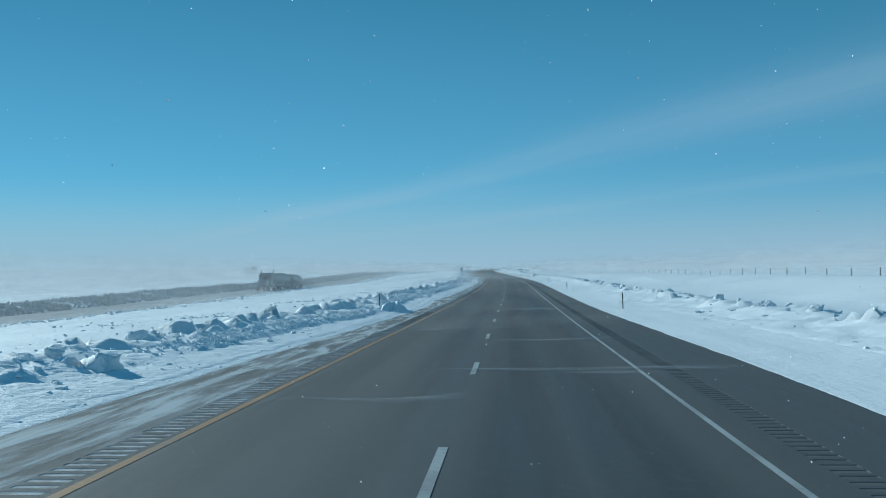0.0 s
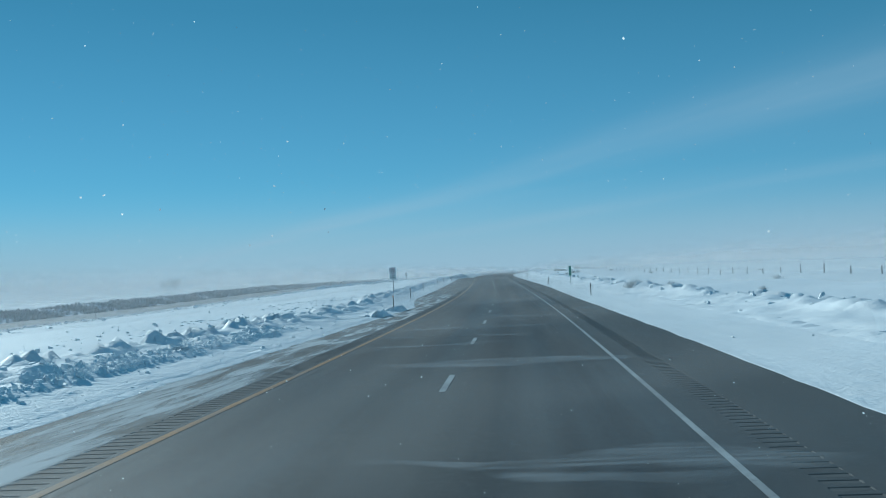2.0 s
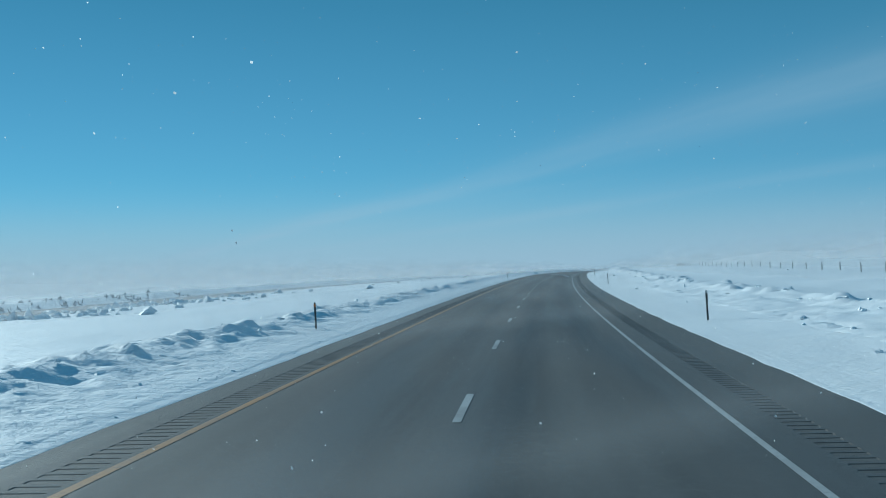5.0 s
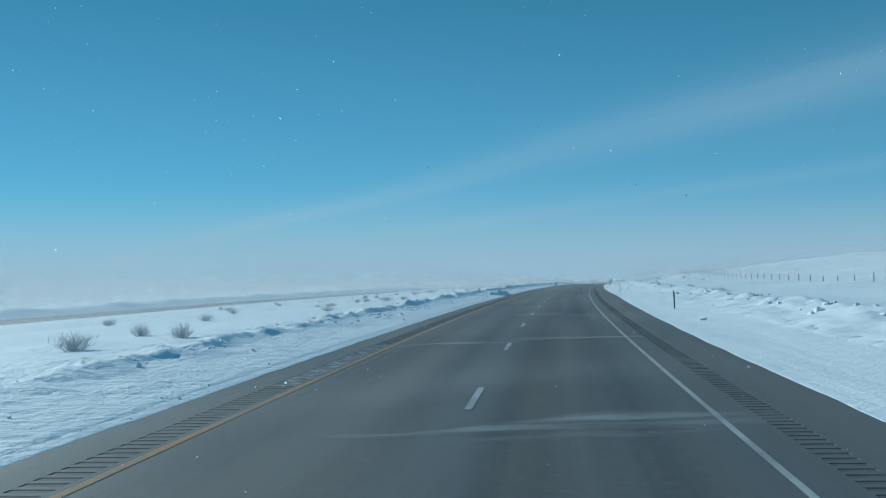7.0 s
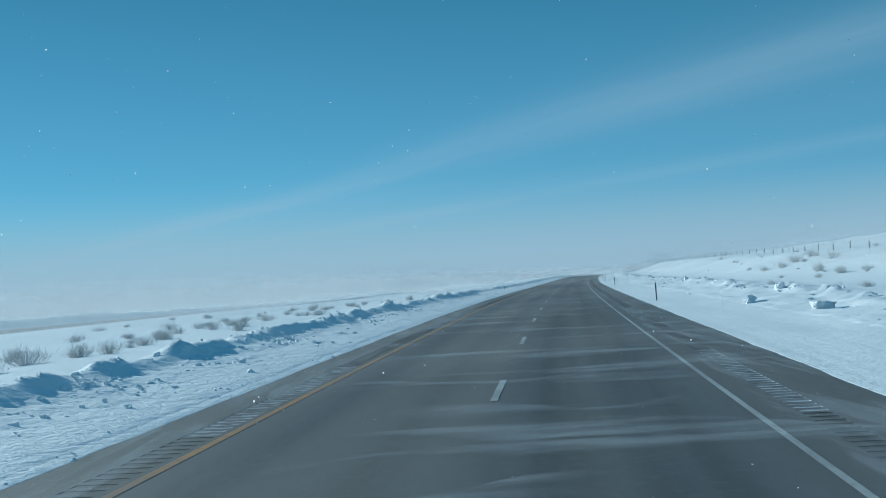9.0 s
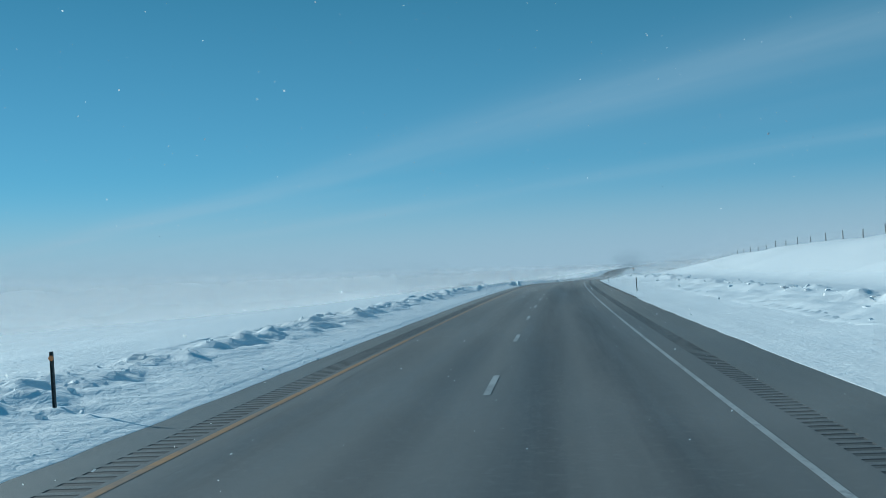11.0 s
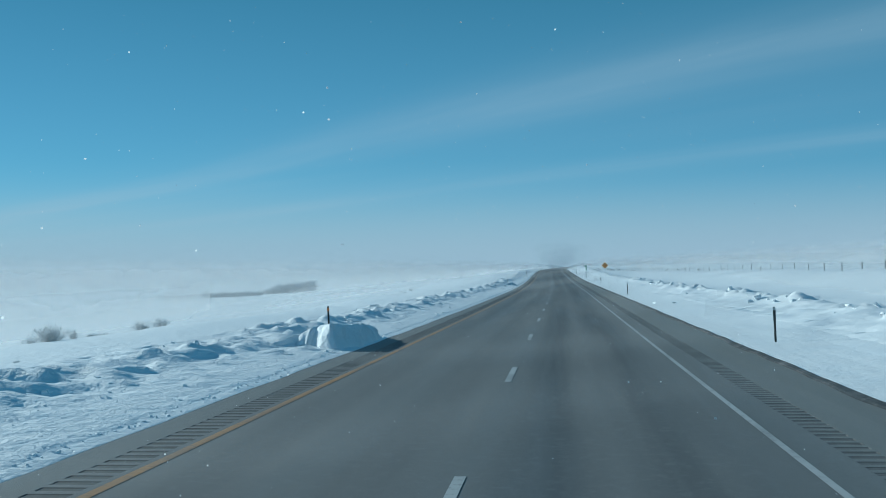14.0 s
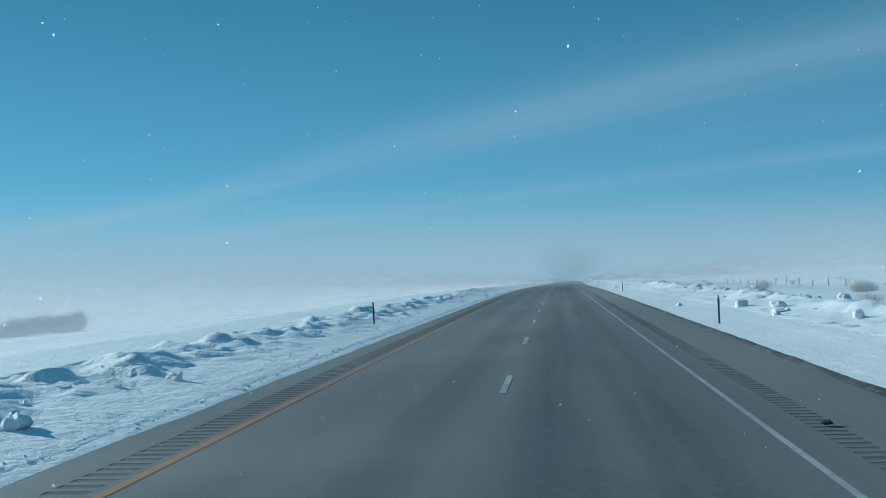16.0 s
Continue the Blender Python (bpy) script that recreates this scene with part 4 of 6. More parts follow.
for s in np.arange(0, 2030, 6.9):
    if 560 < s < 590 or 1300 < s < 1312:
        continue
    X = fence_x(s)
    m = stand(s, X, ground_z(s, X) - 0.12, rng.uniform(0, 90), rng.uniform(-4, 4), 1.0) @ Matrix.Scale(rng.uniform(0.85, 1.15), 4, (0, 0, 1))
    if first is None:
        first = fence_post()
        first.matrix_basis = m
    else:
        copy_thing(first, m)
    tops.append((s, X, ground_z(s, X)))


def fence_wires():
    verts, faces = [], []
    for level in (0.35, 0.62, 0.85):
        for (s0, x0, z0), (s1, x1, z1) in zip(tops, tops[1:]):
            if s1 - s0 > 8:
                continue
            a, b = spot(s0, x0 - 0.07, z0 - 0.12 + level), spot(s1, x1 - 0.07, z1 - 0.12 + level)
            k = len(verts)
            for p in (a, b):
                verts += [(p[0], p[1], p[2] + 0.004), (p[0] + 0.004, p[1], p[2] - 0.003), (p[0] - 0.004, p[1], p[2] - 0.003)]
            faces += [(k, k + 1, k + 4, k + 3), (k + 1, k + 2, k + 5, k + 4), (k + 2, k, k + 3, k + 5)]
    ob = sheet("fence_wire", verts, faces, [STEEL], smooth=False)
    return tagged(ob, "thin rusty wire strung between the fence posts", "fence wire", kind="stuff")


fence_wires()


def power_pole():
    root = tagged(new("power_pole"), "weathered wooden power pole with one crossarm", "power pole", "power poles beyond the fence")
    bm = bmesh.new()
    rod(bm, (0, 0, -1), (0, 0, 5.2), 0.15, 0.10, 10)
    part("pole", bm, WOOD_POST, root)
    bm = bmesh.new()
    block(bm, (1.9, 0.12, 0.14), (0, -0.12, 4.9), bevel=0.01)
    part("crossarm", bm, WOOD_POST, root)
    for x in (-0.8, 0.0, 0.8):
        bm = bmesh.new()
        rod(bm, (x, -0.12, 4.97), (x, -0.12, 5.15), 0.05, 0.03, 8)
        part("insulator", bm, SIGN_BLACK, root)
    return root


pp = placed(power_pole(), 1934.0, 34.0, 10, sink=0.1, size=0.45)
for s, X in ((1530.0, 34.0), (1575.0, 33.0)):
    copy_thing(pp, stand(s, X, ground_z(s, X) - 0.1, 20, 0.5, 0.45))


# ---- ploughed snow: blocks, mounds, clods ----
def lump(seed, points=16, flat=0.75, rough=0.07, cuts=1):
    r = random.Random(seed)
    bm = bmesh.new()
    for _ in range(points):
        v = Vector((r.uniform(-1, 1), r.uniform(-1, 1), r.uniform(-1, 1)))
        v = v.normalized() * r.uniform(0.72, 1.08)
        bm.verts.new((v.x, v.y * r.uniform(0.7, 1), v.z * flat + 0.25))
    bmesh.ops.convex_hull(bm, input=bm.verts)
    loose = [v for v in bm.verts if not v.link_faces]
    bmesh.ops.delete(bm, geom=loose, context="VERTS")
    bmesh.ops.subdivide_edges(bm, edges=bm.edges, cuts=cuts, use_grid_fill=True)
    bmesh.ops.triangulate(bm, faces=bm.faces)
    bm.normal_update()
    for v in bm.verts:
        n = noise.noise(v.co * 1.7 + Vector((seed, 0, 0))) + 0.6 * noise.noise(v.co * 4.1 + Vector((0, seed, 0))) + 0.3 * noise.noise(v.co * 8.3 + Vector((0, 0, seed)))
        v.co += v.normal * n * rough * 2
    return bm


BLOCKS = []
for k in range(10):
    bm = lump(30 + k, 13 + k % 4, 0.62 + 0.08 * (k % 4), 0.07 + 0.025 * (k % 3), 3)
    me = bpy.data.meshes.new("snow_block")
    bm.to_mesh(me)
    bm.free()
    me.materials.append(SNOW_CLOD)
    for p in me.polygons:
        p.use_smooth = k % 3 != 1
    BLOCKS.append(me)


PILE = []


def snow_block(s, X, size, tall=1.0, side=0):
    """Notes one block; the largest become things, the small ones rubble."""
    x, y, z = spot(s, X, ground_z(s, X) - 0.12 * size)
    m = pose(x, y, z, rng.uniform(-14, 14), rng.uniform(-14, 14), rng.uniform(0, 360)) @ Matrix.Diagonal((size * rng.uniform(0.8, 1.25), size * rng.uniform(0.8, 1.25), size * tall * rng.uniform(0.75, 1.2), 1))
    PILE.append((size, side, rng.randrange(10), m))


# stretches of the median ridge: from, to, number of blocks, smallest and largest radius
for a, b, count, lo, hi in ((2, 70, 14, 0.16, 0.4), (70, 175, 18, 0.16, 0.4), (175, 330, 24, 0.14, 0.36), (330, 470, 30, 0.14, 0.4), (470, 640, 30, 0.12, 0.36), (640, 1100, 14, 0.05, 0.12), (1100, 1340, 36, 0.12, 0.36), (1340, 1560, 34, 0.12, 0.34), (1560, 1760, 20, 0.1, 0.28), (1760, 1960, 20, 0.1, 0.3)):
    for k in range(count):
        s = a + (b - a) * (k + rng.uniform(0, 1)) / count
        X = float(left_edge(np.array([s]))[0]) - rng.gauss(3.9, 0.55)
        small = rng.random() ** 1.7
        snow_block(s, X, lo + (hi - lo) * small, rng.uniform(0.8, 1.3) if s < 330 else rng.uniform(0.65, 1.1))
# larger ones that stand out
for s, X, r in ((21.9, -8.1, 0.5), (21.9, -8.9, 0.4), (29.4, -10.2, 0.42), (30.5, -10.1, 0.36), (83, -11, 0.4), (81.3, -9.4, 0.42), (87.6, -10.7, 0.4), (85.8, -9.3, 0.42), (87, -9, 0.36), (132, -9, 0.48), (131.6, -7.9, 0.5), (135.5, -8.8, 0.44), (140.8, -8.8, 0.42), (149, -9.6, 0.4), (188, -8.8, 0.42), (187, -7.6, 0.42), (189, -7.8, 0.36), (190, -7.2, 0.34), (243.7, -8.8, 0.42), (244, -8.4, 0.36), (246, -8.2, 0.34), (252, -8.5, 0.36)):
    snow_block(s, X, r, rng.uniform(0.9, 1.25))
for s, X, r in ((1745.6, -7.8, 0.34), (1752.3, -6.6, 0.28), (1748.8, -6.2, 0.26), (1816.4, -11.1, 0.36), (1819, -10.6, 0.34), (1820.6, -10.4, 0.32), (1822.3, -10, 0.32), (1808.9, -9, 0.38), (1803.6, -7.7, 0.34), (1858.8, -6.6, 0.32), (1865, -6.7, 0.3), (1866.4, -8.1, 0.34), (1865, -9.4, 0.34)):
    snow_block(s, X, r, rng.uniform(0.9, 1.2))
for s, X in ((46.8, 12.6), (48.0, 13.7), (40.0, 12.6), (41.0, 13.6), (36.0, 13.0), (152.8, 13.9), (145.0, 12.9), (497.0, 12.1), (496.0, 12.6), (490.9, 11.8), (492.2, 12.2), (1063.6, 9.6), (1072.6, 9.0), (1886.7, 9.9), (1885.2, 9.4), (1894.1, 9.7), (1889.5, 10.4), (1879.4, 10.8)):
    snow_block(s, X, rng.uniform(0.34, 0.46), rng.uniform(0.9, 1.3), 1)
for a, b, count, lo, hi in ((20, 300, 60, 0.14, 0.4), (300, 520, 56, 0.14, 0.42), (520, 1000, 40, 0.12, 0.32), (1000, 1200, 34, 0.14, 0.4), (1200, 1600, 50, 0.1, 0.3), (1600, 1990, 56, 0.12, 0.38)):
    for k in range(count):
        s = a + (b - a) * (k + rng.uniform(0, 1)) / count
        X = float(right_edge(np.array([s]))[0]) + rng.gauss(6.5, 0.5)
        snow_block(s, X, lo + (hi - lo) * rng.random() ** 1.6, rng.uniform(0.9, 1.4), 1)


# blocks that crown the wall at the median crossing
for k in range(180):
    t = rng.random()
    s = float(np.interp(t, (0, 0.35, 0.75, 1), (460.0, 473.2, 479.3, 484.5))) + rng.uniform(-0.3, 0.3)
    X = float(np.interp(t, (0, 0.35, 0.75, 1), (-9.9, -8.8, -6.5, -5.9))) - 0.15 - 1.5 * (k % 10) / 9
    up_by = float(np.interp(k % 10, (0, 2, 5, 9), (0.05, 0.3, 0.85, 1.0)))
    x, y, z = spot(s, X, 0.1 + up_by * float(np.interp(t, (0, 0.3, 0.45, 0.75, 0.9, 1), (0.3, 0.52, 0.64, 0.92, 0.84, 0.36))))
    r = rng.uniform(0.09, 0.3)
    PILE.append((r, 0, rng.randrange(10), pose(x, y, z - 0.6 * r, rng.uniform(-30, 30), rng.uniform(-30, 30), rng.uniform(0, 360)) @ Matrix.Diagonal((r * rng.uniform(0.8, 1.4), r * rng.uniform(0.8, 1.4), r, 1))))


PILE.sort(key=lambda row: -row[0])
for size, side, k, m in PILE[:290]:
    ob = new("snow_block", BLOCKS[k])
    ob.matrix_basis = m
    if side:
        tagged(ob, "weathered block of ploughed snow on the field-side ridge", "snow block", "blocks of the field-side ridge")
    else:
        tagged(ob, "jagged block of ploughed snow lying on the median ridge", "snow block", "blocks of the median ridge")


def small_blocks():
    shapes = []
    for k in range(10):
        me = bpy.data.meshes.new("rubble_shape")
        bm = lump(60 + k, 12 + k % 4, 0.7, 0.06, 1)
        bm.to_mesh(me)
        bm.free()
        me.calc_loop_triangles()
        co = np.empty(len(me.vertices) * 3)
        me.vertices.foreach_get("co", co)
        tri = np.empty(len(me.loop_triangles) * 3, dtype=np.int32)
        me.loop_triangles.foreach_get("vertices", tri)
        shapes.append((co.reshape(-1, 3), tri.reshape(-1, 3)))
    verts, faces, count = [], [], 0
    for size, side, k, m in PILE[290:]:
        co, tri = shapes[k]
        w = np.array(m)
        verts.append(co @ w[:3, :3].T + w[:3, 3])
        faces.append(tri + count)
        count += len(co)
    ob = sheet("snow_rubble", np.concatenate(verts), np.concatenate(faces), [SNOW_CLOD], smooth=False)
    tagged(ob, "smaller angular lumps of ploughed snow on both ridges", "snow rubble", kind="stuff")


small_blocks()


def snow_mound(s0, s1, toe, deep, tall, seed):
    """A heap that the plough left at a post: a steep broken face to the road, a drifted back that runs out into the median."""
    na, nb = max(40, int((s1 - s0) * 9)), 40
    a = np.linspace(0, 1, na)[:, None] ** 1.5 + np.zeros((1, nb))
    b = np.linspace(0, 1, nb)[None] ** 1.6 + np.zeros((na, 1))
    S = s0 + (s1 - s0) * a
    swell = np.interp(S - s0, (0, 0.1, 0.3, 0.5), (0, 0.35, 0.8, 1.0)) * np.interp(a, (0, 0.12, 0.5, 0.8, 1), (1.0, 1.0, 0.6, 0.25, 0)) * (1 + 0.2 * fbm(S * 0.5, a * 0 + seed, 3, seed, 0.6))
    rise = np.interp(b, (0, 0.02, 0.08, 0.13, 0.4, 0.6, 0.8, 1), (0, 0.22, 0.8, 1.0, 0.85, 0.5, 0.18, 0))
    crag = np.clip(1 - np.abs(b - 0.08) / 0.12, 0, 1)
    S = S + 0.45 * fbm(b * 5, b * 0, 3, seed + 11) * np.clip(1 - a * 2, 0, 1)
    wob = 0.35 * fbm(S * 0.55, a * 0, 3, seed + 3) + 0.22 * crag * fbm(S * 1.7, b * 7, 4, seed + 5, 0.6)
    bow = 0.5 * np.clip(a * 2 - 1, 0, 1) ** 2 + 0.25 * np.clip(1 - a * 5, 0, 1) ** 2
    X = toe - (bow + wob * 0.6) * np.clip(1.4 - b, 0, 1) - deep * b
    h = tall * swell * rise + 0.06 * np.clip(swell * 3, 0, 1) * (crag * fbm(S * 2.4, b * 8, 3, seed + 7) + 0.5 * fbm(S * 1.3, b * 5, 3, seed + 9))
    base = np.where(X > left_edge(S), 0.0, ground_left(S, np.clip(left_d(S, X), 0, None)))
    rim = (a > 0) & (a < 1) & (b < 1) & (b > 0)
    H = np.where(rim, np.maximum(0.13 * np.clip(b * 8, 0, 1), base) * 0.9 + h, base - 0.12)
    wx, wy, wz = spot(S, X, H)
    ob = sheet("snow_mound", np.stack([wx.ravel(), wy.ravel(), wz.ravel()], 1), grid_faces(na, nb)[:, ::-1], [SNOW_CLOD], smooth=True)
    return tagged(ob, "ploughed snow mound with a steep broken face and drifted back", "snow mound", "snow mounds beside the posts")


MOUNDS = ((58.6, 63.6, -5.75, 2.2, 0.56), (277.4, 282.2, -5.8, 1.4, 0.28), (285.4, 290.0, -5.8, 1.4, 0.28), (786.0, 793.6, -5.65, 1.8, 0.4), (905.0, 920.5, -5.75, 1.6, 0.42), (1031.2, 1040.6, -5.7, 2.1, 0.5), (1398.2, 1402.6, -5.0, 2.4, 0.85),
          (1522.4, 1526.6, -5.3, 2.2, 0.64), (1640.2, 1647.5, -5.15, 2.5, 0.72), (1763.4, 1770.0, -5.6, 2.2, 0.42), (484.8, 488.6, -5.6, 1.4, 0.2))
for i, row in enumerate(MOUNDS):
    snow_mound(*row, 80 + i)


def snow_wall():
    """The ploughed wall that closes the median crossing: a steep broken face and a drifted back."""
    n, profile = 130, ((-0.12, -0.1), (0.0, 0.0), (0.22, 0.06), (0.42, 0.17), (0.58, 0.31), (0.75, 0.44), (0.95, 0.56), (1.15, 0.7), (1.35, 0.82), (1.55, 0.94), (1.8, 0.98), (2.1, 0.95), (2.9, 0.85), (4.0, 0.62), (5.3, 0.33), (6.5, 0.02))
    t = np.linspace(0, 1, n)
    s0 = np.interp(t, (0, 0.35, 0.75, 1), (460.0, 473.2, 479.3, 484.5))
    x0 = np.interp(t, (0, 0.35, 0.75, 1), (-9.9, -8.8, -6.5, -5.9))
    tall = np.interp(t, (0, 0.3, 0.45, 0.75, 0.9, 1), (0.35, 0.6, 0.72, 1.05, 0.95, 0.4)) * (1 + 0.16 * fbm(t * 9, t * 0, 3, 71))
    d = np.array([a for a, _ in profile])[None]
    h = np.array([b for _, b in profile])[None]
    S = np.broadcast_to(s0[:, None], (n, len(profile)))
    face = np.clip(1 - np.abs(d - 0.8) / 1.1, 0, 1) * (h > 0.03)
    crag = fbm(S * 1.6, h * 4.0 + d, 4, 73, 0.65)
    X = x0[:, None] - d - face * 0.5 * crag
    Z = h * tall[:, None] + 0.07 * face * fbm(S * 2.6, d * 3, 3, 75)
    base = np.interp(S, s0, [ground_z(a, b - 0.3) for a, b in zip(s0, x0)])
    wx, wy, wz = spot(S, X, Z + base * 0.6)
    ob = sheet("snow_wall", np.stack([wx.ravel(), wy.ravel(), wz.ravel()], 1), grid_faces(n, len(profile)), [SNOW_CLOD], smooth=False)
    return tagged(ob, "long ploughed snow wall with a steep crumbling face across the median crossing", "snow wall")


snow_wall()


def clods(name, count, seed, place, lo, hi, label, coarse=False):
    """A great many small broken pieces of crust, as one sheet of rubble."""
    g = np.random.default_rng(seed)
    bm = bmesh.new()
    if coarse:
        bmesh.ops.create_cone(bm, segments=4, radius1=1, radius2=0.55, depth=1.2, cap_ends=True)
    else:
        bmesh.ops.create_icosphere(bm, subdivisions=1, radius=1)
    bmesh.ops.triangulate(bm, faces=bm.faces)
    base = np.array([v.co for v in bm.verts])
    corners = len(base)
    tri = np.array([[v.index for v in f.verts] for f in bm.faces])
    bm.free()
    s, X = place(g, count)
    count = len(s)
    D_l, D_r = left_d(s, X), X - right_edge(s)
    z = np.where(X < 0, ground_left(s, D_l) + on_bank(s, D_l, -1), ground_right(s, D_r) + on_bank(s, D_r, 1))
    size = lo + (hi - lo) * g.random(count) ** 2.2
    ang = g.random(count) * 6.283
    shape = base[None] * (1 + 0.35 * g.standard_normal((count, corners, 1))) * np.stack([g.uniform(0.7, 1.4, count), g.uniform(0.7, 1.4, count), g.uniform(0.5, 1.0, count)], 1)[:, None, :]
    c, d = np.cos(ang)[:, None], np.sin(ang)[:, None]
    sx, sy, sz = shape[..., 0] * c - shape[..., 1] * d, shape[..., 0] * d + shape[..., 1] * c, shape[..., 2]
    wx, wy, wz = spot(s, X, z)
    k = size[:, None]
    verts = np.stack([wx[:, None] + sx * k, wy[:, None] + sy * k, wz[:, None] + sz * k + 0.1 * k], 2).reshape(-1, 3)
    faces = (tri[None] + (np.arange(count) * corners)[:, None, None]).reshape(-1, 3)
    ob = sheet(name, verts, faces, [SNOW_CLOD], smooth=False)
    return tagged(ob, label, "snow rubble", kind="stuff")


def ridge_place(g, n):
    s = np.concatenate([g.uniform(0, 480, n // 2), g.uniform(480, 1100, n // 10), g.uniform(1100, 1980, n - n // 2 - n // 10)])
    s = s + 3 * np.sin(s * 0.7)
    return s, left_edge(s) - np.clip(np.where(g.random(n) < 0.55, g.normal(3.9, 0.5, n), g.normal(2.8, 1.1, n)), 0.5, 6.5)


def field_place(g, n):
    s = g.uniform(0, 1990, n)
    return s, right_edge(s) + np.clip(np.where(g.random(n) < 0.75, g.normal(6.4, 0.6, n), g.normal(4.6, 1.6, n)), 0.6, 9.5)


def lip_place(g, n):
    s = g.uniform(0, 1990, n)
    return s, left_edge(s) - 0.05 - np.where(g.random(n) < 0.5, np.abs(g.normal(0.45, 0.12, n)), np.abs(g.normal(0.1, 0.9, n)))


def far_place(g, n):
    s = g.uniform(0, 620, n)
    return s, OPP_NEAR + np.abs(g.normal(3.0, 2.2, n)) + 1.5


def verge_place(g, n):
    s = g.uniform(470, 690, n)
    s = s + 5 * np.sin(s * 0.23)
    return s, OPP_NEAR + 1.0 + np.abs(g.normal(0, 7.0, n))


def wall_place(g, n):
    t = g.random(n)
    s = np.interp(t, (0, 0.35, 0.75, 1), (460.0, 473.2, 479.3, 484.5)) + g.normal(0, 0.2, n)
    return s, np.interp(t, (0, 0.35, 0.75, 1), (-9.9, -8.8, -6.5, -5.9)) + np.clip(g.normal(0.05, 0.3, n), -0.4, 0.7) - 0.15


clods("snow_rubble", 1800, 6, wall_place, 0.03, 0.12, "crumbled clods at the foot of the snow wall", True)
clods("snow_rubble", 1500, 15, verge_place, 0.1, 0.55, "broken snow blocks along the verge of the far carriageway")
clods("snow_rubble", 7500, 1, ridge_place, 0.02, 0.12, "broken crust and clods along the ploughed ridge", True)
clods("snow_rubble", 3500, 2, field_place, 0.02, 0.16, "scattered clods on the field-side snow bank")
def slump_place(g, n):
    s = np.where(g.random(n) < 0.55, g.uniform(0, 260, n), g.uniform(1340, 1570, n))
    s = s + 2.5 * np.sin(s * 0.9) + 1.2 * np.sin(s * 2.3)
    return s, left_edge(s) - np.clip(g.normal(2.5, 0.8, n), 0.9, 5)


def strewn_place(g, n):
    s, d = g.uniform(24, 268, 6 * n), g.uniform(1.2, 4.4, 6 * n)
    there, across = rubble_band(s, d)
    keep = there * np.clip(across / 0.15 + 0.3, 0, 1) * np.clip((1.5 - across) / 0.7, 0, 1) * np.clip(0.75 + 0.9 * vnoise(s * 0.3, d * 0.5, 57), 0.1, 1)
    pick = np.flatnonzero(g.random(6 * n) < keep)[:n]
    return s[pick], left_edge(s[pick]) - d[pick]


clods("snow_rubble", 10500, 12, strewn_place, 0.045, 0.12, "dense band of fist-sized clods strewn beside the shoulder", True)
clods("snow_rubble", 3000, 9, slump_place, 0.02, 0.11, "clods that slumped from the ridge towards the shoulder", True)


def curve_place(g, n):
    s = g.uniform(840, 1125, n)
    s = s + 2.5 * np.sin(s * 0.5) + 1.2 * np.sin(s * 1.7)
    return s, left_edge(s) - np.clip(g.normal(3.1, 0.95, n), 0.7, 5.5)


def median_place(g, n):
    s = g.uniform(0, 330, n)
    s = s + 6 * np.sin(s * 0.19)
    return s, left_edge(s) - 5.6 - np.abs(g.normal(0, 4.5, n))


clods("snow_rubble", 3400, 13, curve_place, 0.035, 0.12, "clods strewn in front of the low ridge in the bend", True)
clods("snow_rubble", 1600, 14, median_place, 0.04, 0.13, "crusted lumps scattered over the median", True)


def crumb_line(g, n):
    s = g.uniform(1330, 1990, n)
    return s, left_edge(s) - np.clip(g.normal(0.36, 0.09, n), 0.1, 0.7) - 0.05 * np.sin(s * 0.4)


clods("snow_crumbs", 4000, 8, crumb_line, 0.015, 0.05, "line of grey snow crumbs along the shoulder", True)
clods("snow_crumbs", 5000, 3, lip_place, 0.012, 0.05, "small snow crumbs beside the shoulder", True)
clods("snow_rubble", 4500, 4, far_place, 0.05, 0.26, "broken blocks beside the far carriageway", True)


# ---- brush and far trees ----
def brush_mesh(seed, stems=70, tall=0.6, wide=0.62):
    r = random.Random(seed)
    verts, faces = [], []
    for _ in range(stems):
        a, out = r.uniform(0, 6.283), r.uniform(0.15, 1.0)
        base = Vector((0.16 * math.cos(a) * out, 0.16 * math.sin(a) * out, -0.05))
        tip = Vector((wide * math.cos(a) * out, wide * math.sin(a) * out, tall * r.uniform(0.35, 1.0) * (1.1 - 0.45 * out)))
        for twig in range(4):
            t = r.uniform(0.35, 0.9) if twig else 0.0
            p0 = base.lerp(tip, t)
            p1 = tip if not twig else p0 + Vector((r.uniform(-0.16, 0.16), r.uniform(-0.16, 0.16), r.uniform(0.05, 0.26)))
            w = 0.012 if not twig else 0.008
            side = Vector((math.sin(a + twig), -math.cos(a + twig), 0)) * w
            up_ = Vector((math.cos(a + twig), math.sin(a + twig), 0)) * w
            k = len(verts)
            verts += [p0 + side, p0 - side, p0 + up_, p1]
            faces += [(k, k + 1, k + 3), (k + 1, k + 2, k + 3), (k + 2, k, k + 3)]
    me = bpy.data.meshes.new("sagebrush")
    me.from_pydata([tuple(v) for v in verts], [], faces)
    me.materials.append(TWIG)
    return me


BRUSH = [brush_mesh(50 + k, 64 + 6 * k, 0.52 + 0.07 * (k % 3), 0.6 + 0.08 * (k % 4)) for k in range(6)]


def sagebrush(s, X, size, group="brush on the median", label="frosted grey sagebrush poking out of the snow"):
    ob = new("sagebrush", rng.choice(BRUSH))
    x, y, z = spot(s, X, ground_z(s, X) - 0.03)
    ob.matrix_basis = pose(x, y, z, 0, 0, rng.uniform(0, 360)) @ Matrix.Diagonal((size, size, size * rng.uniform(0.75, 1.1), 1))
    return tagged(ob, label, "shrub", group)


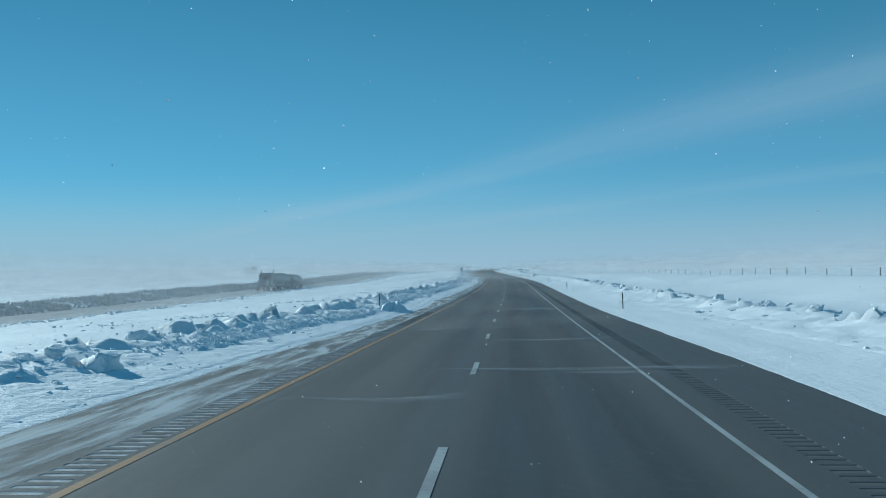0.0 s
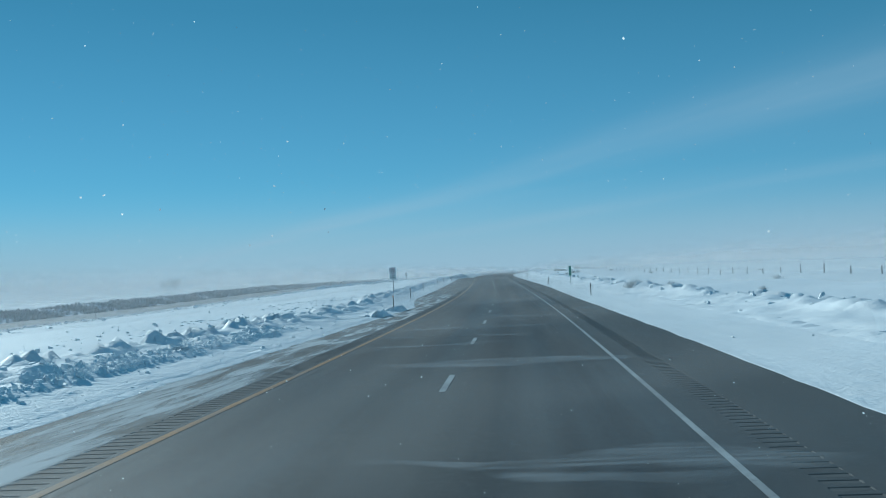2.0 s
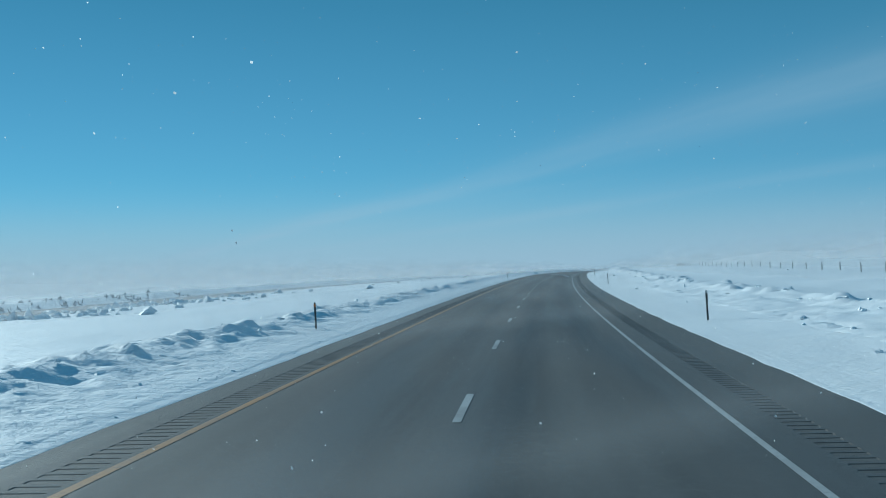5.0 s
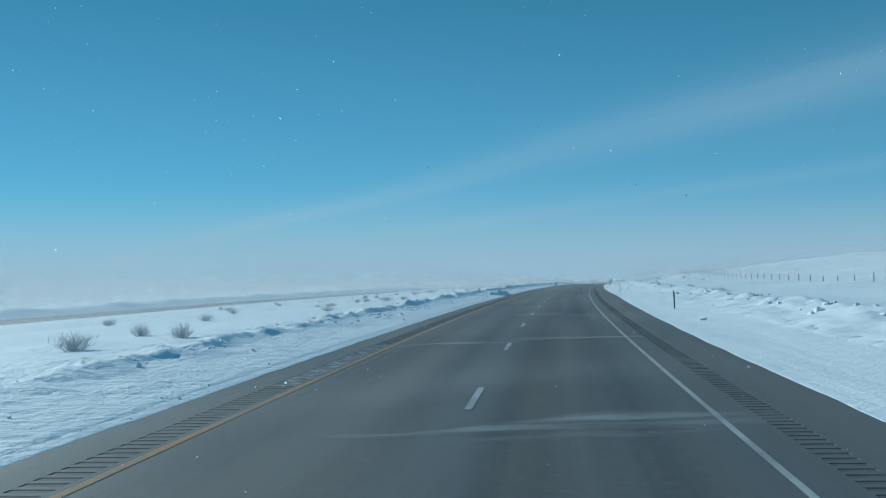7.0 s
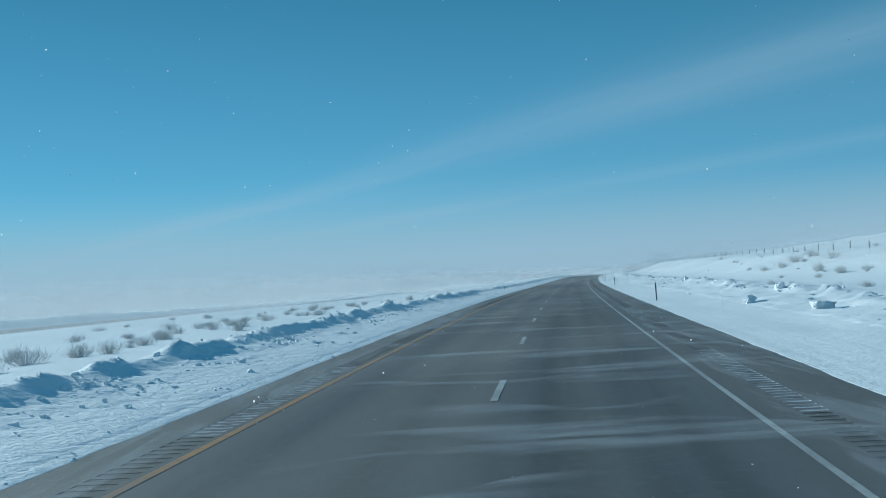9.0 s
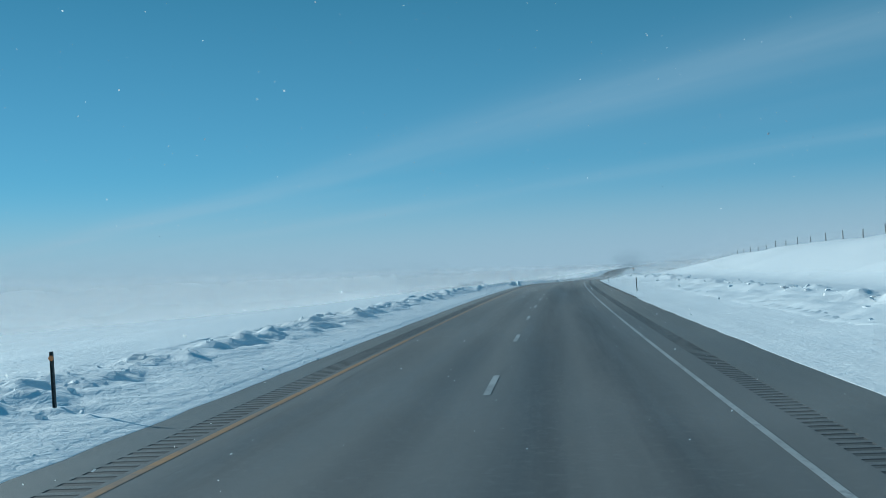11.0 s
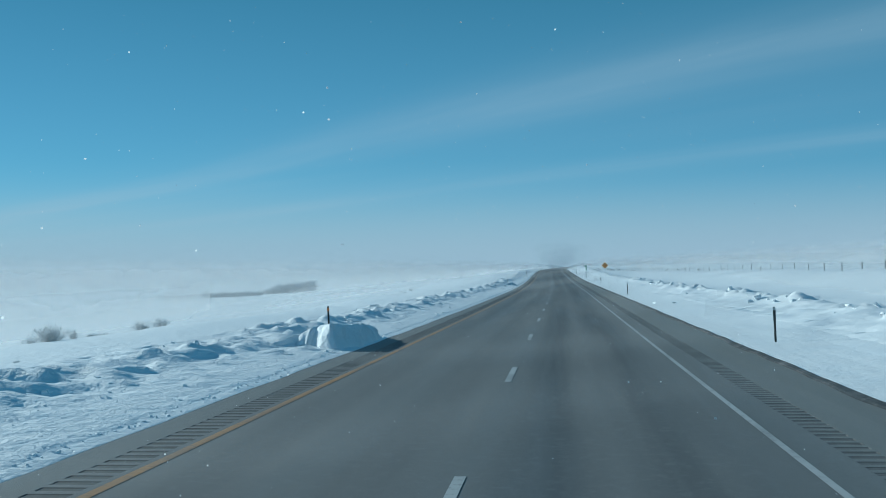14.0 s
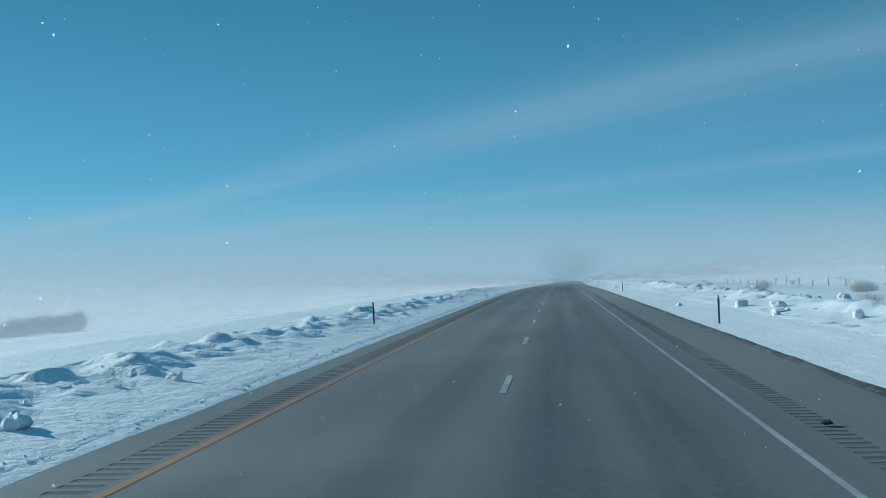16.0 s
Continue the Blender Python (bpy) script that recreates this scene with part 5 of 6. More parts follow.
for s, X, size in ((826.0, -12.2, 1.1), (831.0, -11.0, 0.9), (834.0, -13.7, 0.9), (857.0, -12.3, 0.8), (852.0, -18.0, 1.0), (881.0, -13.4, 1.0), (886.0, -12.8, 0.8), (1059.0, -15.2, 1.2), (1060.4, -14.2, 1.1), (1060.4, -13.2, 1.0), (1064.7, -13.9, 1.0), (1086.0, -12.8, 0.9), (1648.5, -18.7, 1.3), (1650.0, -19.5, 1.1), (1661.8, -20.9, 1.2), (1663.4, -20.5, 1.1), (1663.5, -28.0, 1.0), (1667.0, -27.3, 0.9), (1659.1, -22.2, 0.8), (1774.0, -24.3, 0.9), (1787.3, -25.0, 0.9), (1796.0, -28.0, 0.8)):
    sagebrush(s, X, size)
for k in range(90):
    s = rng.uniform(735, 1130)
    sagebrush(s, rng.uniform(-34, -11.5), rng.uniform(0.4, 0.95))
for k in range(44):
    sagebrush(rng.uniform(1035, 1125), rng.uniform(-21, -12.3), rng.uniform(0.45, 0.95))
for k in range(30):
    sagebrush(rng.uniform(1480, 1680), rng.uniform(-40, -14), rng.uniform(0.4, 0.8))
for s, X, size in ((306.6, 11.2, 1.2), (309.5, 11.8, 1.1), (315.7, 13.0, 1.2), (303.0, 14.0, 0.8), (1909.2, 13.2, 1.3), (1915.6, 15.0, 1.2), (1902.0, 17.3, 1.4), (1904.0, 18.2, 1.2), (437.0, 17.5, 1.5), (440.0, 18.6, 1.4), (424.0, 15.2, 1.1), (505.0, 18.5, 1.9), (509.0, 19.5, 1.8), (507.6, 17.7, 1.7), (506.4, 19.2, 1.9), (510.5, 18.6, 1.7), (511.0, 20.6, 1.6), (1884.0, 12.6, 1.1), (1909.0, 20.0, 1.3), (1931.0, 18.0, 1.2), (1935.0, 19.0, 1.1), (1901.0, 23.0, 1.2), (1120.0, 20.0, 1.5), (1124.0, 22.0, 1.5), (1117.0, 23.5, 1.3)):
    sagebrush(s, X, size, "brush by the field fence")
for k in range(45):
    sagebrush(rng.uniform(1035, 1180), rng.uniform(12.5, 44), rng.uniform(0.35, 0.9), "brush by the field fence")
for k in range(60):
    s = rng.choice((rng.uniform(280, 640), rng.uniform(980, 1260), rng.uniform(1840, 2060)))
    sagebrush(s, rng.uniform(15, 46), rng.uniform(0.5, 1.3), "brush by the field fence")


def far_scrub(count=60000):
    """Low dark scrub on the bank behind the far carriageway."""
    g = np.random.default_rng(23)
    s = g.uniform(-60, 720, count)
    s = s + 5 * np.sin(s * 0.37) + 2 * np.sin(s * 1.3)
    keep = g.random(count) < np.interp(s, (560, 680), (1.0, 0.03))
    s = s[keep]
    count = len(s)
    X = -57.6 - np.abs(g.normal(0, 4.0, count))
    z = ground_left(s, left_d(s, X))
    tall = g.uniform(0.15, 0.6, count)
    a, w = g.random(count) * 6.283, g.uniform(0.12, 0.4, count)
    x, y, zz = spot(s, X, z)
    dx, dy = np.cos(a) * w, np.sin(a) * w
    verts = np.stack([np.stack([x - dx, y - dy, zz - 0.05], 1), np.stack([x + dx, y + dy, zz - 0.05], 1), np.stack([x + g.normal(0, 0.2, count), y + g.normal(0, 0.2, count), zz + tall], 1)], 1).reshape(-1, 3)
    ob = sheet("far_scrub", verts, np.arange(3 * count).reshape(-1, 3), [SCRUB], smooth=False)
    return tagged(ob, "low dark scrub, paled for haze, on the bank behind the far carriageway", "scrub", kind="stuff")


far_scrub()


def bare_tree(seed, tall):
    """Trunk with limbs, and a crown of a few hundred fine twigs."""
    r = random.Random(seed)
    root = tagged(new("bare_tree"), "bare grey winter tree in a far hazy windbreak", "tree", "far windbreak trees")
    bm = bmesh.new()
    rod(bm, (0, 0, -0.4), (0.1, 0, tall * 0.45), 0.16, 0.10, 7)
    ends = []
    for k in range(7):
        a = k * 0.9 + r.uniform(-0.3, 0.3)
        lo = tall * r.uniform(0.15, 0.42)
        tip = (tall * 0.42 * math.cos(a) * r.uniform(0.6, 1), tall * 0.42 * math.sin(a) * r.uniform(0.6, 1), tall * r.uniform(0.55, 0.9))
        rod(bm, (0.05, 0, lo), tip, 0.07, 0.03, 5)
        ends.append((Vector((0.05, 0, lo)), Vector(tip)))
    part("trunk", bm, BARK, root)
    verts, faces = [], []
    for k in range(1500):
        a, b = r.choice(ends)
        c = a.lerp(b, r.uniform(0.25, 1.1)) + Vector((r.gauss(0, 0.5), r.gauss(0, 0.5), r.gauss(0, 0.45))) * tall * 0.17
        c.z = max(c.z, 0.1)
        d = Vector((r.gauss(0, 1), r.gauss(0, 1), r.gauss(0.5, 0.8))).normalized() * tall * 0.05
        e = d.orthogonal().normalized() * tall * 0.02
        n = len(verts)
        verts += [tuple(c - e), tuple(c + e), tuple(c + d)]
        faces.append((n, n + 1, n + 2))
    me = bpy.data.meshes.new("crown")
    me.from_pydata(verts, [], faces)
    me.materials.append(TWIG_HAZED)
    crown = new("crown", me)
    crown.parent = root
    return root


TREES = [bare_tree(5, 5.5), bare_tree(6, 6.0)]
used = set()
for k in range(66):
    kind = k % 2
    grow = rng.uniform(1.0, 1.4)
    if k < 4:
        s, X = 709 + 4.0 * k, -178 - 2.0 * (k % 2)
    elif k < 18:
        s, X, grow = 2066 + rng.uniform(-2, 2), -112.0 - 1.25 * (k - 4), rng.uniform(0.86, 1.0)
    elif k < 23:
        s, X, grow = 2067 + rng.uniform(-2, 2), -128.5 - 1.4 * (k - 18), rng.uniform(0.6, 0.7)
    else:
        s, X, grow = 2047 - 0.6 * (k - 23) + rng.uniform(-2, 2), -131 - 0.88 * (k - 23), rng.uniform(0.45, 0.6)
    m = stand(s, X, ground_z(s, X) - (0.3 if k < 4 else 1.2), rng.uniform(0, 360), 0, grow)
    if kind in used:
        copy_thing(TREES[kind], m)
    else:
        used.add(kind)
        TREES[kind].matrix_basis = m


# ---- tank truck on the far carriageway ----
def wheel_mesh():
    bm = bmesh.new()
    bmesh.ops.create_cone(bm, segments=20, radius1=0.52, radius2=0.52, depth=0.5, cap_ends=True)
    bmesh.ops.bevel(bm, geom=[e for e in bm.edges if abs(e.verts[0].co.z - e.verts[1].co.z) < 0.01], offset=0.06, segments=2, affect="EDGES")
    bmesh.ops.rotate(bm, verts=bm.verts, matrix=Matrix.Rotation(radians(90), 3, "Y"))
    return bm


def tank_shell(length, radius_x, radius_z, sides=24):
    bm = bmesh.new()
    rings = []
    for y, k in ((-0.5, 0.55), (-0.485, 0.8), (-0.46, 0.95), (-0.43, 1), (-0.15, 1), (0.15, 1), (0.43, 1), (0.46, 0.95), (0.485, 0.8), (0.5, 0.55)):
        rings.append([bm.verts.new((radius_x * k * math.cos(a), y * length, radius_z * k * math.sin(a))) for a in np.linspace(0, 2 * math.pi, sides + 1)[:-1]])
    for p, q in zip(rings, rings[1:]):
        for i in range(sides):
            bm.faces.new((p[i], p[(i + 1) % sides], q[(i + 1) % sides], q[i]))
    bm.faces.new(rings[0][::-1])
    bm.faces.new(rings[-1])
    bmesh.ops.recalc_face_normals(bm, faces=bm.faces)
    for f in bm.faces:
        f.smooth = True
    # walkway and hatches along the top
    block(bm, (0.6, length * 0.8, 0.08), (0, 0, radius_z + 0.03), bevel=0.02)
    for y in (-0.3, 0.0, 0.3):
        rod(bm, (0, y * length, radius_z), (0, y * length, radius_z + 0.16), 0.25, 0.22, 12)
    return bm


def tank_truck():
    root = tagged(new("tank_truck"), "dark grey tank truck with a pup trailer on the far carriageway", "truck")
    bm = bmesh.new()
    block(bm, (1.0, 20.6, 0.28), (0, 4.0, 0.95), bevel=0.03)
    block(bm, (1.0, 10.4, 0.28), (0, 21.2, 0.95), bevel=0.03)
    block(bm, (0.16, 3.0, 0.14), (0, 15.2, 0.8), bevel=0.02)
    part("chassis", bm, POST_DARK, root)
    bm = bmesh.new()
    block(bm, (2.3, 2.3, 2.0), (0, -4.6, 2.15), bevel=0.15)
    block(bm, (2.2, 1.4, 0.6), (0, -4.3, 3.2), bevel=0.2)
    cab = part("cab", bm, CAB_PAINT, root, "dark cab")
    bm = bmesh.new()
    block(bm, (1.8, 2.2, 1.15), (0, -6.7, 1.6), bevel=0.18)
    part("hood", bm, CAB_PAINT, root)
    bm = bmesh.new()
    block(bm, (2.0, 0.04, 0.75), (0, -5.77, 2.6), bevel=0.01)
    part("windscreen", bm, GLASS, cab)
    for x in (-1.16, 1.16):
        bm = bmesh.new()
        block(bm, (0.03, 0.9, 0.7), (x, -5.0, 2.6), bevel=0.01)
        part("side_window", bm, GLASS, cab)
        bm = bmesh.new()
        rod(bm, (x * 1.02, -3.2, 1.0), (x * 1.02, -3.2, 4.0), 0.1, 0.1, 10)
        part("exhaust_stack", bm, STEEL, root, "tall exhaust stack")
        bm = bmesh.new()
        rod(bm, (x * 0.9, -4.3, 1.0), (x * 0.9, -3.1, 1.0), 0.3, 0.3, 12)
        part("fuel_tank", bm, STEEL, root)
    bm = tank_shell(16.4, 1.22, 1.0)
    bmesh.ops.translate(bm, verts=bm.verts, vec=(0, 5.9, 2.4))
    part("tank", bm, TANK, root, "dull grey oval tank")
    bm = tank_shell(9.0, 1.18, 0.92)
    bmesh.ops.translate(bm, verts=bm.verts, vec=(0, 21.6, 2.25))
    part("pup_tank", bm, TANK, root, "shorter grey tank of the pup trailer")
    bm = bmesh.new()
    block(bm, (2.4, 0.2, 0.5), (0, 26.3, 0.9), bevel=0.04)
    part("rear_bumper", bm, POST_DARK, root)
    wheel = None
    for y in (-6.9, -1.9, -0.6, 11.4, 12.7, 17.8, 23.8, 25.1):
        for x in (-0.98, 0.98):
            if wheel is None:
                wheel = part("wheel", wheel_mesh(), TYRE, root)
                wheel.location = (x, y, 0.52)
            else:
                w = new("wheel", wheel.data)
                w.parent = root
                w.location = (x, y, 0.52)
    return root


tank_truck().matrix_basis = stand(211.5, -50.0, float(opp_z(226)), size=1.08)


# ---- loose snow on the road, cracks, crumbs ----
def strips(name, rows, material, label, lift):
    """Thin wavy sheets; each row: s, X from, X to, width along the road, skew."""
    verts, faces, uvs = [], [], []
    for i, (s, x0, x1, wide, skew) in enumerate(rows):
        nx, ny = 14, 3
        k = len(verts)
        for a in range(nx + 1):
            u = a / nx
            X = x0 + (x1 - x0) * u
            mid = s + skew * (u - 0.5) + 0.35 * math.sin(u * 5 + i) + 0.15 * math.sin(u * 13 + 2 * i)
            w = wide * (0.55 + 0.45 * math.sin(u * 7 + i * 1.7))
            for b in range(ny + 1):
                v = b / ny
                verts.append(spot(mid + w * (v - 0.5), X, lift + 0.03 * math.sin(math.pi * v)))
                uvs.append((u, v))
        for a in range(nx):
            for b in range(ny):
                p = k + a * (ny + 1) + b
                faces.append((p, p + ny + 1, p + ny + 2, p + 1))
    ob = sheet(name, verts, faces, [material], uvs=uvs)
    return tagged(ob, label, "blowing snow", kind="stuff")


rows = []
for a, b, count in ((4, 120, 13), (120, 300, 24), (300, 460, 6), (740, 800, 28), (800, 900, 10), (900, 960, 18), (960, 1110, 60)):
    for k in range(count):
        s = a + (b - a) * (k + rng.random()) / count
        x0 = rng.uniform(-6.0, -0.5)
        rows.append((s, x0, min(7.0, x0 + rng.uniform(3.5, 11)), rng.uniform(0.9, 3.6), rng.uniform(-0.9, 1.6)))
strips("blowing_snow", rows, STREAMER, "thin white streamers of snow blowing across the asphalt", 0.03)


def dusted(name, s0, s1, x0, x1, material, lift=0.008):
    S = np.arange(s0, s1 + 0.1, 3.0)
    ob = ribbon(name, S, (x0, (x0 + x1) / 2, x1), lift, material)
    lay = ob.data.uv_layers[0].data
    uv = np.empty(len(lay) * 2, dtype=np.float32)
    lay.foreach_get("uv", uv)
    uv = uv.reshape(-1, 2)
    uv[:, 0] = (uv[:, 0] - x0) / (x1 - x0)
    uv[:, 1] = (uv[:, 1] - s0) / (s1 - s0)
    lay.foreach_set("uv", uv.ravel())
    return tagged(ob, "thin drifted snow smeared along the asphalt shoulder", "drifted snow", kind="stuff")


dusted("drifted_snow", -20, 345, -7.4, -4.15, DUSTING)
wet = dusted("meltwater_stain", 425, 483, -7.0, -4.9, STAIN, 0.004)
tagged(wet, "dark damp stain on the asphalt shoulder", "stain", kind="stuff")
dusted("drifted_snow", 960, 1100, -5.6, -3.9, GRIT_DUSTING)
dusted("drifted_snow", 960, 1130, 3.9, 6.6, GRIT_DUSTING)


def crack(s0, s1, X, wide, seed):
    S = np.arange(s0, s1, 0.8)
    wob = X + 0.05 * fbm(S * 0.25, S * 0, 3, seed)
    w = wide * np.clip(0.6 + 0.8 * fbm(S * 0.5, S * 0 + 4, 2, seed + 1), 0.05, 1.4)
    a, b = spot(S, wob - w / 2, 0.004), spot(S, wob + w / 2, 0.004)
    verts = np.concatenate([np.stack(a, 1), np.stack(b, 1)], 1).reshape(-1, 3)
    ob = sheet("pavement_crack", verts, grid_faces(len(S), 2), [TAR])
    return under(ob, road, "dark wandering crack")


crack(1240, 1620, -3.2, 0.010, 51)
crack(0, 360, -3.3, 0.012, 57)
crack(640, 900, -3.25, 0.012, 58)


def gouges():
    """A row of scars that something dragged has cut slantwise over the lane."""
    v = [(-0.035, -0.3, 0.003), (0.0, -0.36, 0.003), (0.01, 0.36, 0.003), (-0.025, 0.3, 0.003), (0.002, -0.36, 0.003), (0.015, -0.28, 0.014), (0.025, 0.3, 0.014), (0.012, 0.36, 0.003), (0.055, -0.28, 0.003), (0.065, 0.3, 0.003)]
    me = bpy.data.meshes.new("gouge")
    me.from_pydata(v, [], [(0, 1, 2, 3), (4, 5, 6, 7), (5, 8, 9, 6)])
    me.materials.append(TAR)
    me.materials.append(SNOW_CLOD)
    me.polygons.foreach_set("material_index", [0, 1, 1])
    for s in np.arange(719.0, 765.3, 0.72):
        X = float(np.interp(s, (715, 722, 740, 750.8, 753.6, 757, 760.8, 765), (3.4, 2.9, 1.85, 0.94, 0.53, 0.0, -0.66, -1.48)))
        ob = new("gouge", me)
        ob.parent = road
        tagged(ob, "snow-filled gouge with a dark edge")
        x, y, z = spot(s, X, 0.003)
        ob.matrix_basis = pose(x, y, z, math.degrees(np.interp(s, ALONG, GRADE)), 0, -13 - math.degrees(heading(s)) + rng.uniform(-4, 4))


gouges()


def shadow_grit_lip(s0, s1, side):
    """Dark strip that paints shadow line and debris along the snow bank's foot."""
    S = np.arange(s0, s1, 0.6)
    e = right_edge(S) if side > 0 else left_edge(S)
    wide = 0.11 * np.interp(S, (s0, s0 + 40), (0.1, 1.0)) * np.clip(0.8 + 0.5 * fbm(S * 0.35, S * 0 + 2, 3, 61 + side), 0.15, 1.4)
    cols = [(e - side * wide * 0.9, 0.004), (e - side * wide * 0.4, 0.035), (e + side * 0.06, 0.06), (e + side * 0.1, 0.0)]
    rowsv = [np.stack(spot(S, X, h + 0 * S), 1) for X, h in cols]
    verts = np.stack(rowsv, 1).reshape(-1, 3)
    ob = sheet("shadow_grit_edge", verts, grid_faces(len(S), 4), [EDGE_DARK], smooth=False)
    return tagged(ob, "dark line of painted edge shadow and grit along the foot of the snow bank", "road grit", kind="stuff")


shadow_grit_lip(1322, 2000, 1)


def debris():
    bm = lump(99, 14, 0.5, 0.06, 1)
    ob = part("road_debris", bm, TYRE)
    ob.matrix_basis = stand(1859.1, 4.43, 0.02) @ Matrix.Diagonal((0.1, 0.15, 0.09, 1))
    return tagged(ob, "dark clump of road grime on the shoulder", "debris")


debris()
for s, X, r in ((474.0, -6.44, 0.12), (474.3, -6.2, 0.08), (475.1, -6.5, 0.1), (476.8, -5.33, 0.1), (476.5, -5.55, 0.07), (477.6, -5.1, 0.06)):
    ob = new("snow_clod", BLOCKS[int(s * 10) % 10])
    x, y, z = spot(s, X, 0.02)
    ob.matrix_basis = pose(x, y, z, 0, 0, rng.uniform(0, 360)) @ Matrix.Diagonal((r, r * 1.3, r * 0.7, 1))
    tagged(ob, "fallen clod of snow on the asphalt shoulder", "snow clod", "clods on the shoulder")


# ---- snow in the air ----
def haze_material(name, most, tint=(0.57, 0.59, 0.62), along=0.011, foot_at=0.12):
    """Airborne snow: scatters light to both sides, thins out upwards."""
    m = bpy.data.materials.new(name)
    m.use_nodes = True
    t = m.node_tree
    t.nodes.clear()
    uv = node(m, "ShaderNodeUVMap")
    sp = node(m, "ShaderNodeSeparateXYZ")
    t.links.new(uv.outputs[0], sp.inputs[0])
    mp = node(m, "ShaderNodeMapping")
    mp.inputs["Scale"].default_value = (along, 0.9, 1)
    t.links.new(uv.outputs[0], mp.inputs[0])
    n = noise_at(m, mp.outputs[0], 1.0, 4, 0.55, 0.5)
    fade = ranged(m, sp.outputs[1], 1.0, 0.0)
    foot = ranged(m, sp.outputs[1], 0.0, foot_at)
    a = calc(m, "MULTIPLY", calc(m, "MULTIPLY", fade, foot), ranged(m, n, 0.25, 0.7, 0.4 * most, most))
    dif, tra, mix = node(m, "ShaderNodeBsdfDiffuse"), node(m, "ShaderNodeBsdfTranslucent"), node(m, "ShaderNodeMixShader")
    dif.inputs[0].default_value = (*tint, 1)
    tra.inputs[0].default_value = (*tint, 1)
    t.links.new(dif.outputs[0], mix.inputs[1])
    t.links.new(tra.outputs[0], mix.inputs[2])
    clear, cut, out = node(m, "ShaderNodeBsdfTransparent"), node(m, "ShaderNodeMixShader"), node(m, "ShaderNodeOutputMaterial")
    t.links.new(a, cut.inputs[0])
    t.links.new(clear.outputs[0], cut.inputs[1])
    t.links.new(mix.outputs[0], cut.inputs[2])
    t.links.new(cut.outputs[0], out.inputs[0])
    return m


HAZE = haze_material("airborne_snow", 0.84)
MID_HAZE = haze_material("low_airborne_snow", 0.56)
THIN_HAZE = haze_material("thin_airborne_snow", 0.26)


def drift_veil(X, h0, h1, material, s0=-300, s1=4400):
    S = np.arange(s0, s1, 20.0)
    lv = np.linspace(0, 1, 5)
    SS, V = np.broadcast_to(S[:, None], (len(S), 5)), np.broadcast_to(lv[None], (len(S), 5))
    XX = X + 4 * np.sin(SS * 0.02 + X) + 0 * V
    wx, wy, wz = spot(SS, XX, h0 + (h1 - h0) * V)
    ob = sheet("airborne_snow", np.stack([wx.ravel(), wy.ravel(), wz.ravel()], 1), grid_faces(*SS.shape), [material], uvs=np.stack([SS.ravel(), V.ravel()], 1))
    ob.visible_shadow = False
    return tagged(ob, "thin wind-blown snow hanging low over the far prairie", "blowing snow", kind="stuff")


for X, h0, h1 in ((-150, -14.0, 12.0), (-330, -12.0, 16.0), (-800, -14.0, 34.0), (70, 1.0, 7.5), (190, 0.5, 16.0), (420, 0.5, 26.0)):
    drift_veil(X, h0, h1, HAZE)
for X, h0, h1 in ((-26, -2.8, 2.4), (22, -0.8, 6.5), (40, -0.5, 8.0)):
    drift_veil(X, h0, h1, THIN_HAZE)


drift_veil(-43, -5.0, 5.0, MID_HAZE)
drift_veil(-74, -8.0, 7.0, HAZE, s1=1840)
drift_veil(-90, -9.0, 9.0, MID_HAZE, s0=1840)
drift_veil(-110, -11.0, 8.0, HAZE, s1=1780)


def powder_sheets(places, cols, top_of, foot_of, most, seed, along=0.13):
    """Soft standing sheets of powder snow across the road, one behind the other."""
    m = haze_material("low_blowing_powder", most, along=along, foot_at=0.5)
    g = random.Random(seed)
    nx, nz = len(cols), 6
    verts, faces, uvs = [], [], []
    for s in places:
        k, grow = len(verts), g.uniform(0.8, 1.2)
        for a, X in enumerate(cols):
            foot, tall = foot_of(X), grow * top_of(X)
            for b in range(nz):
                v = b / (nz - 1)
                verts.append(spot(s + 3.5 * math.sin(a * 0.55 + s) + g.uniform(-0.3, 0.3), X, 0.01 + foot + (tall - foot) * v))
                uvs.append((X + s * 3.7, v))
        faces += [tuple(k + q for q in f) for f in grid_faces(nx, nz).tolist()]
    ob = sheet("blowing_powder", verts, faces, [m], uvs=uvs)
    ob.visible_shadow = False
    return tagged(ob, "thin powder snow blowing low over road and prairie", "blowing snow", kind="stuff")


LANE_COLS = (-9.5, -7.5, -6, -4.5, -3, -1.5, 0, 1.5, 3, 4.5, 6, 7.5, 9.5)
PRAIRIE_LEFT = (-190, -130, -90, -65, -46, -34, -26, -20, -15, -11, -8, -5.5)
PRAIRIE_RIGHT = (7, 9, 12, 16, 21, 28, 38, 55, 80, 120, 190)


def prairie_top(X):
    return float(np.interp(abs(X - 1.1), (6, 10, 20, 60, 190), (1.4, 3.8, 5.2, 7.0, 10.0)))


def prairie_foot(X):
    return float(np.interp(-X, (-10, 8, 30, 60, 190), (0.0, 0.0, -0.8, -2.2, -6.0)))


BANK_COLS = (-24, -19, -15, -12, -10, -8.5, -7.2, -6)


def bank_drift_top(X):
    return float(np.interp(-X, (6, 8, 12, 24), (0.7, 1.5, 1.6, 1.2)))


